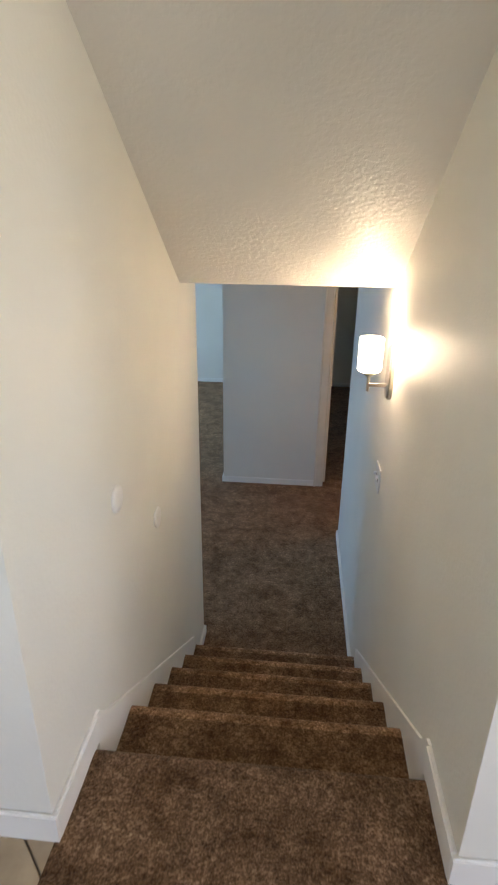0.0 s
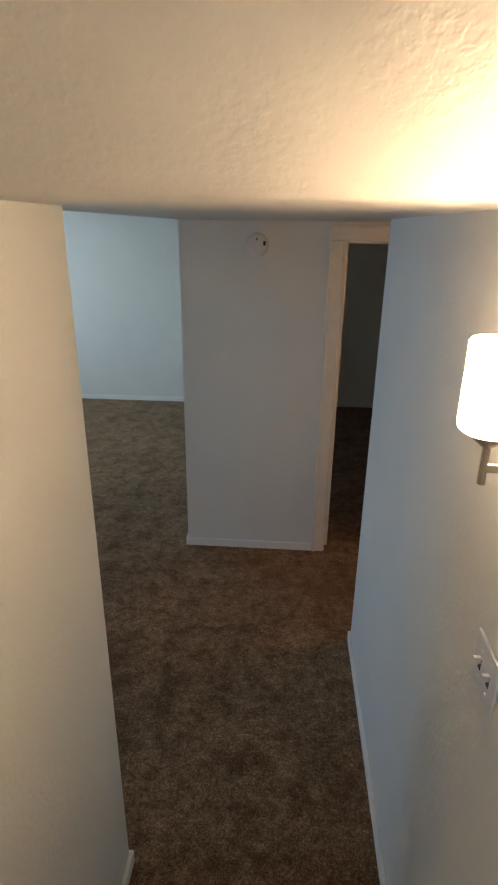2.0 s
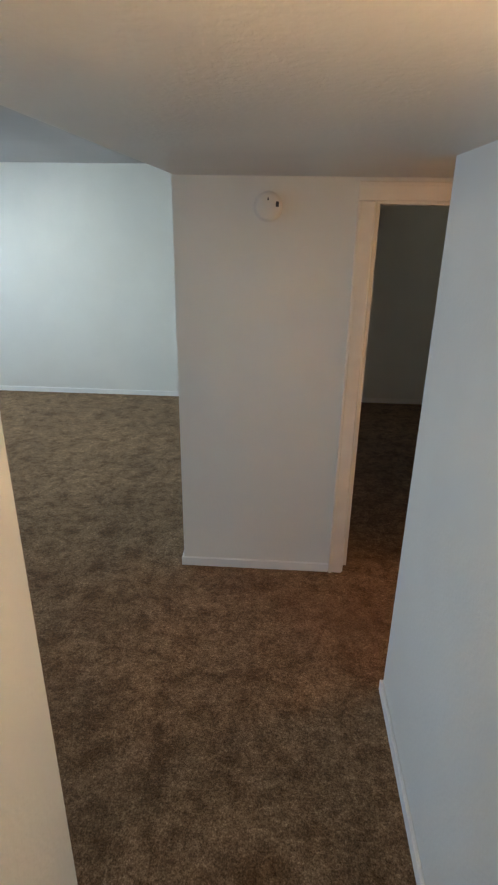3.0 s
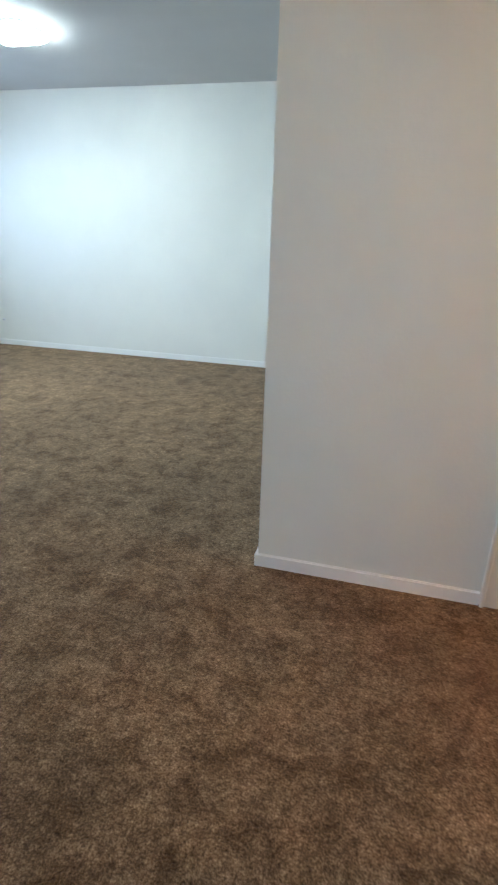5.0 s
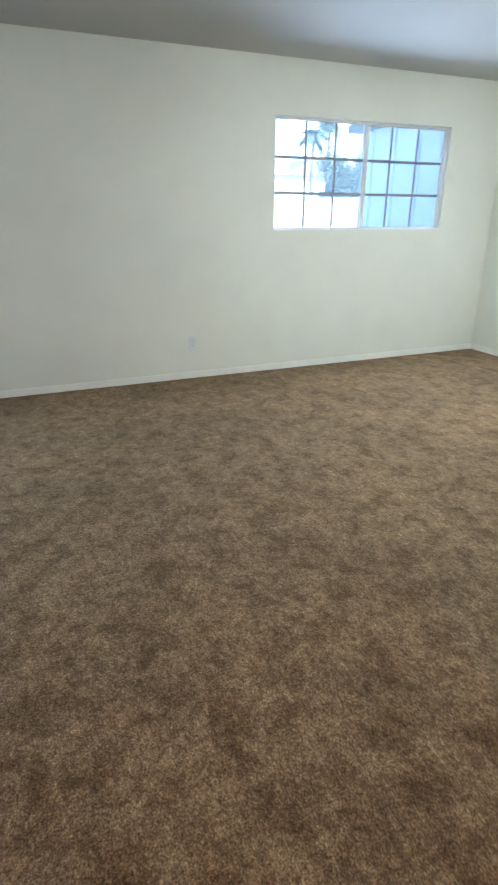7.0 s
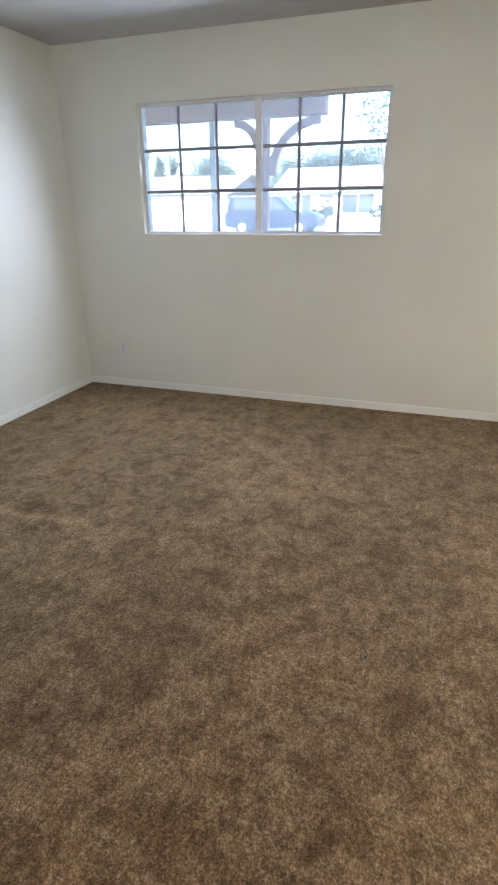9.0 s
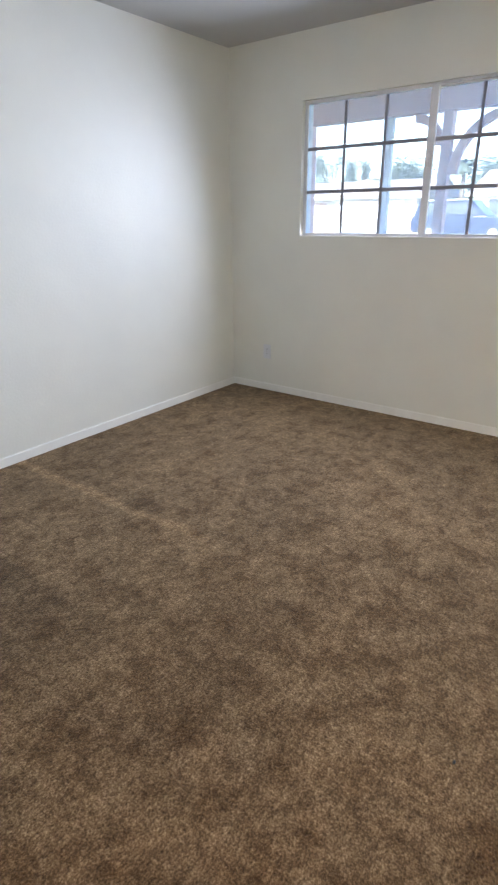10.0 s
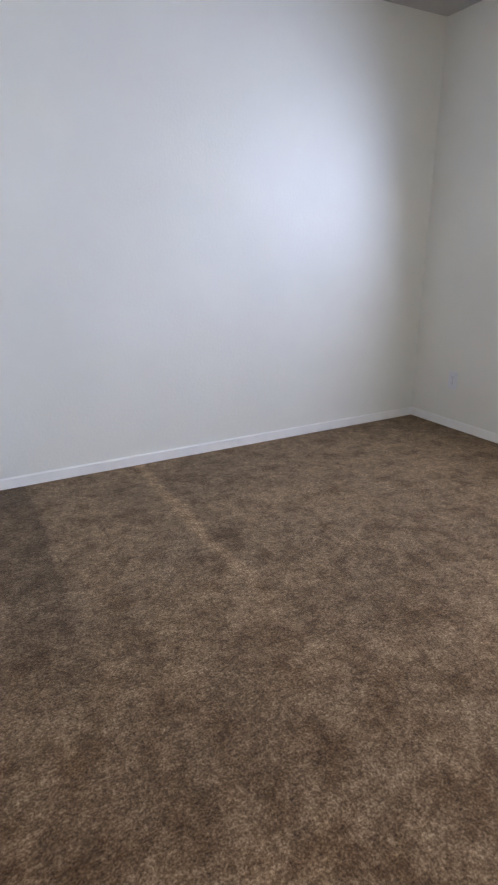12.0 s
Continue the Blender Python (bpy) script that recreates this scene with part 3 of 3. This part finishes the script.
def ceiling_lamp():
    ob = thing("ceiling_lamp", (-2.11, 8.86, HIGH), "lit square flush ceiling lamp with white pillow shade", "ceiling lamp")
    def pillow(rows):
        """Rounded squares of (half width, height), skinned and closed."""
        bm = bmesh.new()
        rings = []
        for half, h in rows:
            turn = [2 * math.pi * k / 56 for k in range(56)]
            grow = [half / (abs(math.cos(a)) ** 11 + abs(math.sin(a)) ** 11) ** (1 / 11) for a in turn]
            rings.append([bm.verts.new((r * math.cos(a), r * math.sin(a), h)) for r, a in zip(grow, turn)])
        for low, high in zip(rings, rings[1:]):
            for k in range(56):
                bm.faces.new((low[k], low[(k + 1) % 56], high[(k + 1) % 56], high[k]))
        bm.faces.new(list(reversed(rings[0]))), bm.faces.new(rings[-1])
        bmesh.ops.recalc_face_normals(bm, faces=bm.faces)
        return bm
    part("base_pan", pillow([(0.165, 0.0), (0.175, -0.004), (0.175, -0.014), (0.168, -0.018)]), PLASTIC, ob)
    shell = [(0.176 * math.cos(a) ** 0.6, -0.018 - 0.054 * math.sin(a)) for a in (radians(8 * k) for k in range(11))]
    part("shade", pillow(shell + [(0.01, -0.0725)]), DOME, ob, "glowing white acrylic pillow shade", True)
    return ob


ceiling_lamp()


# unseen lamp, added for the warm light falling from the right on the doorway
def added_hall_lamp():
    ob = thing("ceiling_lamp", (2.75, 6.72, LOW), "small warm ceiling lamp added out of sight in the side hall", "ceiling lamp")
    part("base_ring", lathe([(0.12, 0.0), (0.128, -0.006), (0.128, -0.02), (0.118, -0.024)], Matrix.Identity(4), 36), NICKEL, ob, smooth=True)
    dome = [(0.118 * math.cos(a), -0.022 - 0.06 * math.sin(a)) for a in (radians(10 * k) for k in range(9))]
    part("dome", lathe(dome + [(0.003, -0.082)], Matrix.Identity(4), 36), HALLBULB, ob, "glowing warm dome of the added hall lamp", True)
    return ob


added_hall_lamp()


def smoke_alarm():
    ob = thing("smoke_alarm", (0.532, PIER_Y, 2.0), "round cream-white smoke alarm high on the wall", "smoke alarm")
    turn = Matrix.Rotation(radians(90), 4, "X")
    part("base", lathe([(0.068, 0.0), (0.068, 0.01), (0.064, 0.013)], turn, 44), AGED, ob, smooth=False)
    part("cover", lathe([(0.063, 0.012), (0.063, 0.026), (0.058, 0.034), (0.045, 0.039), (0.004, 0.041)], turn, 44), AGED, ob, smooth=True)
    part("test_button", tube(bmesh.new(), (0, -0.040, 0.004), (0, -0.0435, 0.004), 0.013, segments=20), AGED, ob)
    part("vent", box(bmesh.new(), 0.036, 0.050, -0.0415, -0.030, -0.002, 0.022, 0.002), SLOT, ob)
    part("vent", box(bmesh.new(), -0.003, 0.003, -0.0422, -0.038, 0.026, 0.038, 0.001), SLOT, ob)
    return ob


smoke_alarm()


def door_stop():
    ob = thing("door_stop", (-0.985, WALL_END + T, 0.032), "black spring door stop fixed to the baseboard", "door stop")
    part("base", tube(bmesh.new(), (0, 0, 0), (0, 0.008, 0), 0.013, 0.009, 20), RUBBER, ob)
    coil = bmesh.new()
    for k in range(12):
        y = 0.008 + 0.005 * k
        tube(coil, (0, y, 0), (0, y + 0.0035, 0), 0.0062, segments=14)
    tube(coil, (0, 0.006, 0), (0, 0.07, 0), 0.0048, segments=12)
    part("spring", coil, RUBBER, ob)
    part("tip", tube(bmesh.new(), (0, 0.068, 0), (0, 0.082, 0), 0.0105, 0.009, 18), RUBBER, ob)
    return ob


door_stop()

lint = bmesh.new()
bmesh.ops.create_icosphere(lint, subdivisions=1, radius=0.006, matrix=Matrix.Translation((0, 0, 0.004)) @ Matrix.Diagonal((1.2, 0.8, 0.7, 1)))
lint_ob = tagged(new("lint_speck", mesh_of("lint_speck", lint, SLOT)), "tiny dark speck of lint on the carpet", "debris")
lint_ob.location = (-1.705, 6.194, 0.0)


# ---- outside ----
GROUND = 0.25
bm = bmesh.new()
xs, ys = [-2500, -4.362, 3.32, 2500], [-2500, 0.06, 10.56, 2500]
grid = [[bm.verts.new((x, y, GROUND)) for y in ys] for x in xs]
for i in range(3):
    for j in range(3):
        if (i, j) != (1, 1):
            bm.faces.new((grid[i][j], grid[i + 1][j], grid[i + 1][j + 1], grid[i][j + 1]))
setting("ground", bm, YARD, "dry pale yard around the house", "ground")
setting("road", boxes((-29.5, -21.5, -90, 90, GROUND - 0.1, GROUND + 0.006)), ASPHALT, "asphalt street in front of the house", "road")
for x0, x1 in ((-21.5, -20.0), (-31.0, -29.5)):
    setting("pavement", boxes((x0, x1, -90, 90, GROUND - 0.1, GROUND + 0.13)), CONCRETE, "concrete pavement with a raised kerb", "pavement")
setting("driveway", boxes((-38, -31.0, -12.0, -4.0, GROUND - 0.1, GROUND + 0.14)), CONCRETE, "pale concrete driveway across the street", "driveway")
setting("roof_house", boxes((-4.9, 0.12, 3.3, 11.1, HIGH + 0.165, HIGH + 0.3), (1.245, 3.8, 3.3, 11.1, HIGH + 0.165, HIGH + 0.3), (0.12, 1.245, 4.65, 11.1, HIGH + 0.165, HIGH + 0.3), (-2.1, 3.4, -0.2, 3.3, TOP + 0.155, TOP + 0.3), (0.1, 1.27, 3.3, 4.75, TOP + 0.155, TOP + 0.3)), SHINGLE, "roof over the house being walked through", "roof")

# white wing beside window_1
wing = thing("side_wing", (-4.4, 10.62, GROUND), "white boarded side wing of the house", "building")
part("wall", box(bmesh.new(), -2.35, 0, 0, 2.0, 0, 2.12), SIDING, wing)
for k in range(5):
    x = -0.35 - 0.49 * k
    part("batten", box(bmesh.new(), x - 0.05, x + 0.05, -0.03, -0.002, 0, 2.1, 0.004), SIDING, wing)
part("roof", prism([(-2.75, 2.12), (0.0, 2.12), (0.0, 2.2), (-1.2, 2.75), (-2.75, 2.2)], -0.12, 2.2, "y"), SHINGLE, wing)

# porch in front of window_2
porch = thing("porch", (-6.0, 4.5, GROUND), "pink-beige painted entry porch with bracketed posts", "porch")
part("beam", box(bmesh.new(), -0.07, 0.07, -2.3, 0.60, 1.93, 2.28, 0.008), PORCH, porch)
part("roof_slab", box(bmesh.new(), -0.55, 1.62, -2.5, 0.80, 2.285, 2.40, 0.01), PORCH, porch)
for y in (0.0, -1.40):
    part("post", box(bmesh.new(), -0.045, 0.045, y - 0.045, y + 0.045, 0, 1.93, 0.006), PORCH, porch)
part("post", box(bmesh.new(), -0.03, 0.03, -0.57, -0.51, 0, 1.93, 0.004), SIDING, porch)
for s, reach in ((1, 0.50), (-1, 0.26)):
    # curved brace: a quarter arc from the post up to the beam
    bow = [(s * (0.04 + reach * (1 - math.cos(a))), 1.932 - reach * (1 - math.sin(a))) for a in (radians(9 * k) for k in range(11))]
    bow += [(s * (0.11 + (reach - 0.07) * (1 - math.cos(a))), 1.932 - 0.07 - (reach - 0.07) * (1 - math.sin(a))) for a in (radians(9 * k) for k in range(10, -1, -1))]
    part("bracket", prism(bow, -0.035, 0.035), PORCH, porch)
for k in range(5):
    y = -2.2 + 0.62 * k
    part("rafter_tail", box(bmesh.new(), -0.7, -0.07, y - 0.03, y + 0.03, 2.19, 2.28, 0.005), PORCH, porch)


def house(at, width, depth, eave, ridge, label, garage, wall_mat, windows, turn=90):
    """A low house whose front faces -y in its own space; turned to face the street."""
    ob = thing("house", at, label, "house", "houses across the street")
    ob.rotation_euler = (0, 0, radians(turn))
    part("wall", box(bmesh.new(), -width / 2, width / 2, 0, depth, 0, eave), wall_mat, ob)
    part("plinth", box(bmesh.new(), -width / 2 - 0.03, width / 2 + 0.03, -0.05, 0, 0, 0.75, 0.01), BRICKRED, ob)
    rf = part("roof", prism([(-0.6, eave), (depth + 0.6, eave), (depth / 2, ridge)], -width / 2 - 0.5, width / 2 + 0.5), SHINGLE, ob)
    part("fascia", box(bmesh.new(), -width / 2 - 0.52, width / 2 + 0.52, -0.66, -0.6, eave - 0.12, eave + 0.08), TRIM, rf)
    gx = width * 0.22
    part("gable", prism([(gx - 2.2, eave + 0.02), (gx + 2.2, eave + 0.02), (gx, eave + 1.1)], -0.9, depth * 0.4, "y"), SHINGLE, rf)
    if garage:
        door = part("garage_door", box(bmesh.new(), gx - 2.4, gx + 2.4, -0.08, 0.02, 0.0, 2.1), SIDING, ob)
        for k in range(1, 4):
            part("groove", box(bmesh.new(), gx - 2.38, gx + 2.38, -0.085, -0.079, 0.525 * k - 0.012, 0.525 * k + 0.012), CONCRETE, door)
    for x, w in windows:
        win = part("window", boxes((x - w, x + w, -0.1, 0.0, 0.85, 0.95), (x - w, x + w, -0.1, 0.0, 2.05, 2.15), (x - w, x - w + 0.1, -0.1, 0.0, 0.95, 2.05), (x + w - 0.1, x + w, -0.1, 0.0, 0.95, 2.05), (x - 0.03, x + 0.03, -0.09, 0.0, 0.95, 2.05)), TRIM, ob)
        for a, b in ((x - w + 0.1, x - 0.03), (x + 0.03, x + w - 0.1)):
            part("pane", box(bmesh.new(), a, b, -0.05, -0.03, 0.95, 2.05), DARKGLASS, win)
    part("door", box(bmesh.new(), -1.75, -0.8, -0.07, 0.01, 0, 2.05, 0.01), BRICKRED, ob)
    return ob


house((-40, -0.5, GROUND), 9.0, 8.0, 2.35, 4.0, "pale single-storey house with red-brown base and dark window", False, SIDING, [(-3.0, 0.8), (0.85, 1.15), (3.4, 0.8)])
house((-39, -14.5, GROUND), 12.0, 8.0, 2.35, 3.6, "pale single-storey house with a wide garage door", True, STUCCO, [(-3.0, 0.9)])
house((-42, 26.5, GROUND), 9.0, 8.0, 4.0, 5.2, "tall pale house with small window behind a wall", False, SIDING, [(-2.5, 0.9), (1.08, 0.9), (3.24, 0.9)])


def suv(at, turn):
    """A dark wagon seen side-on; nose towards +x in its own space."""
    ob = thing("car", at, "dark blue parked sport utility car with pale roof", "car")
    ob.rotation_euler = (0, 0, radians(turn))
    lower = prism([(-2.3, 0.42), (-2.35, 0.75), (-2.3, 1.08), (2.05, 1.02), (2.3, 0.86), (2.36, 0.6), (2.3, 0.38), (1.95, 0.34), (-1.95, 0.34)], -0.9, 0.9, "y")
    bmesh.ops.bevel(lower, geom=list(lower.edges), offset=0.05, segments=2, affect="EDGES")
    part("body", lower, CARBLUE, ob)
    cab = prism([(-2.25, 1.07), (-2.05, 1.72), (0.35, 1.74), (1.1, 1.05)], -0.78, 0.78, "y")
    bmesh.ops.bevel(cab, geom=list(cab.edges), offset=0.05, segments=2, affect="EDGES")
    part("cabin", cab, CARBLUE, ob)
    part("roof_panel", box(bmesh.new(), -1.95, 0.3, -0.72, 0.72, 1.735, 1.765, 0.01), SIDING, ob)
    for s in (-1, 1):
        for a, b, slant in ((-1.9, -1.15, 0.05), (-1.1, -0.3, 0.0), (-0.25, 0.45, 0.28)):
            y = 0.782 * s
            part("side_window", prism([(a, 1.14), (b + (slant if slant > 0.1 else 0), 1.14), (b - (slant if slant > 0.1 else 0), 1.62), (a + (slant if slant < 0.1 else 0), 1.62)], y - 0.006, y + 0.006, "y"), DARKGLASS, ob)
        for x in (-1.4, 1.45):
            wheel = part("wheel", tube(bmesh.new(), (x, 0.78 * s, 0.36), (x, 0.93 * s, 0.36), 0.36, segments=28), RUBBER, ob)
            part("rim", tube(bmesh.new(), (x, 0.92 * s, 0.36), (x, 0.945 * s, 0.36), 0.22, 0.2, 20), CHROME, wheel)
        part("tail_light", box(bmesh.new(), -2.36, -2.2, 0.62 * s - 0.15, 0.62 * s + 0.15, 0.8, 1.05, 0.02), TAILRED, ob)
        part("headlight", box(bmesh.new(), 2.2, 2.33, 0.62 * s - 0.18, 0.62 * s + 0.18, 0.68, 0.84, 0.02), CHROME, ob)
    return ob


suv((-28.4, -1.96, GROUND + 0.006), 90)


def leaf_cloud(rng, centres, count, size):
    """Many small leaf sprays round the given clump centres (x, y, z, radius)."""
    verts, faces = [], []
    for _ in range(count):
        cx, cy, cz, r = centres[rng.randrange(len(centres))]
        d = Vector((rng.gauss(0, 1), rng.gauss(0, 1), rng.gauss(0, 0.8))).normalized() * r * rng.uniform(0.35, 1.08)
        p = Vector((cx, cy, cz)) + d
        u = Vector((rng.uniform(-1, 1), rng.uniform(-1, 1), rng.uniform(-0.6, 0.6))).normalized()
        v = u.orthogonal().normalized() * size * rng.uniform(0.3, 0.55)
        u = u * size * rng.uniform(0.6, 1.2)
        n = len(verts)
        verts += [p - u, p + v + u * 0.1, p + u, p - v + u * 0.1]
        faces.append((n, n + 1, n + 2, n + 3))
    data = bpy.data.meshes.new("crown")
    data.from_pydata(verts, [], faces)
    return data


def tree(at, height, spread, seed, label, leaf=0.11, count=16000, girth=1.0):
    rng = random.Random(seed)
    ob = thing("tree", at, label, "tree", "street trees")
    trunk = bmesh.new()
    fork = height * 0.32
    tube(trunk, (0, 0, 0), (0.08, 0.05, fork), height * 0.035 * girth, height * 0.024 * girth, 12)
    clumps = []
    for k in range(9):
        a = 2.4 * k + rng.uniform(-0.3, 0.3)
        reach = spread * rng.uniform(0.35, 0.95)
        tip = Vector((reach * math.cos(a), reach * math.sin(a), height * rng.uniform(0.5, 0.9)))
        mid = Vector((tip.x * 0.4, tip.y * 0.4, fork + (tip.z - fork) * 0.55))
        tube(trunk, (0.08, 0.05, fork * 0.96), mid, height * 0.015 * girth, height * 0.009 * girth, 8)
        tube(trunk, mid, tip, height * 0.009 * girth, height * 0.003 * girth, 8)
        clumps.append((*tip, spread * rng.uniform(0.28, 0.5)))
        clumps.append((*(mid * 0.4 + tip * 0.6), spread * rng.uniform(0.2, 0.36)))
    clumps.append((0, 0, height * 0.85, spread * 0.5))
    part("trunk", trunk, BARK, ob)
    data = leaf_cloud(rng, clumps, count, leaf)
    data.materials.append(LEAF)
    crown = new("crown", data)
    crown.parent = ob
    return ob


def palm(at, height, seed, label):
    rng = random.Random(seed)
    ob = thing("palm_tree", at, label, "palm tree", "palm trees")
    trunk = bmesh.new()
    for k in range(8):
        z0, z1 = height * k / 8, height * (k + 1) / 8
        tube(trunk, (0.03 * math.sin(k), 0, z0), (0.03 * math.sin(k + 1), 0, z1), 0.2 - 0.01 * k, 0.175 - 0.01 * k, 12)
    part("trunk", trunk, BARK, ob)
    verts, faces = [], []
    for k in range(34):
        a, lift = rng.uniform(0, 6.28), rng.uniform(-0.7, 1.1)
        long = rng.uniform(0.7, 1.05)
        pts = []
        for j in range(7):
            t = j / 6
            pts.append(Vector((long * t * math.cos(a) * math.cos(lift * 0.6), long * t * math.sin(a) * math.cos(lift * 0.6), height + long * (lift * 0.7 * t - 0.55 * t * t))))
        side = Vector((-math.sin(a), math.cos(a), 0))
        for j in range(6):
            for s in (-1, 1):
                w = 0.28 * (1 - abs(j / 6 - 0.6))
                n = len(verts)
                verts += [pts[j], pts[j + 1], pts[j + 1] + side * s * w + Vector((0, 0, -0.1)), pts[j] + side * s * w * 0.8 + Vector((0, 0, -0.16))]
                faces.append((n, n + 1, n + 2, n + 3))
    data = bpy.data.meshes.new("crown")
    data.from_pydata(verts, [], faces)
    data.materials.append(PALM)
    crown = new("crown", data)
    crown.parent = ob
    return ob


def seen_from(az, dist, eye=(-0.4, 6.35)):
    """A spot on the ground dist metres out, az degrees from straight out of the windows towards +y."""
    return (eye[0] - dist * math.cos(radians(az)), eye[1] + dist * math.sin(radians(az)), GROUND)


palm(seen_from(28.4, 42, (0.37, 5.8)), 6.1, 3, "distant palm tree with a ragged crown")
palm(seen_from(29.8, 48, (0.37, 5.8)), 7.4, 4, "distant palm tree with a ragged crown")
palm(seen_from(-17.3, 44), 4.4, 5, "drooping palm tree beyond the parked car")
tree(seen_from(33.3, 34, (0.37, 5.8)), 4.0, 1.9, 11, "broad grey-green tree beyond the garden wall")
tree(seen_from(31.2, 36, (0.37, 5.8)), 3.1, 1.5, 12, "broad grey-green tree beyond the garden wall")
tree(seen_from(-21.5, 52), 5.2, 3.4, 13, "rounded street tree behind the houses")
tree(seen_from(-13.5, 55), 6.2, 4.2, 14, "rounded street tree behind the houses")
tree(seen_from(-10.0, 58), 6.6, 4.0, 15, "rounded street tree behind the houses")
tree(seen_from(-26.5, 60), 7.0, 1.8, 16, "slender distant tree behind the houses", 0.11, 3000)
tree(seen_from(-29.0, 60), 7.0, 2.4, 17, "slender distant tree behind the houses", 0.11, 3000)
tree(seen_from(-6.4, 17), 5.2, 1.5, 18, "feathery yard tree reaching above the street", 0.06, 1300, 0.4)
for k, (az, dist) in enumerate(((-6.0, 37.0), (-5.0, 36.5), (-11.6, 38.2))):
    tree(seen_from(az, dist), 1.6, 1.0, 30 + k, "low rounded shrub beside the pale house", 0.14, 500)

wall = thing("garden_wall", (-14.0, 14.5, GROUND), "pale block garden wall with a capping", "garden wall")
part("wall", box(bmesh.new(), -0.1, 0.1, -4.6, 9.0, 0, 1.45), STUCCO, wall)
part("capping", box(bmesh.new(), -0.14, 0.14, -4.64, 9.04, 1.452, 1.52, 0.01), CONCRETE, wall)

# tiles of the upper landing
tiles = bpy.data.objects["floor_upper"]
tile_bm = box(bmesh.new(), -0.1658, 0.1658, -0.1658, 0.1658, 0, 0.011, 0.002, 1)
tile_mesh = mesh_of("tile", tile_bm, TILE)
STEP, TURN = 0.335, math.sqrt(0.5)
for i in range(-8, 12):
    for j in range(-12, 9):
        u, v = 2.2946 + STEP * (i - 6) + STEP / 2, STEP * (j - 1)
        x, y = (u + v) * TURN, (u - v) * TURN
        if (-1.6 < x < STAIR_L + 0.23 or STAIR_R - 0.23 < x < 2.85) and 0.4 < y < 3.3 and not (y > 3.09 and -0.24 < x - STAIR_L and x - STAIR_R < 0.24):
            t = new("tile", tile_mesh)
            t.parent = tiles
            t.location, t.rotation_euler = (x, y, UPPER - 0.0118), (0, 0, radians(45))
# cut tiles at the two corners of the stair opening
for x in (0.3205, 1.2672):
    cut = box(bmesh.new(), -0.1658, 0.1658, -0.1658, 0.1658, 0, 0.011, 0.002, 1)
    bmesh.ops.transform(cut, matrix=Matrix.Rotation(radians(45), 4, "Z"), verts=cut.verts)
    edge = bmesh.ops.bisect_plane(cut, geom=cut.verts[:] + cut.edges[:] + cut.faces[:], plane_co=(0, -0.02, 0), plane_no=(0, 1, 0), clear_outer=True)
    bmesh.ops.holes_fill(cut, edges=[e for e in edge["geom_cut"] if isinstance(e, bmesh.types.BMEdge)])
    t = part("tile", cut, TILE, tiles)
    t.location = (x, 3.1616, UPPER - 0.0118)
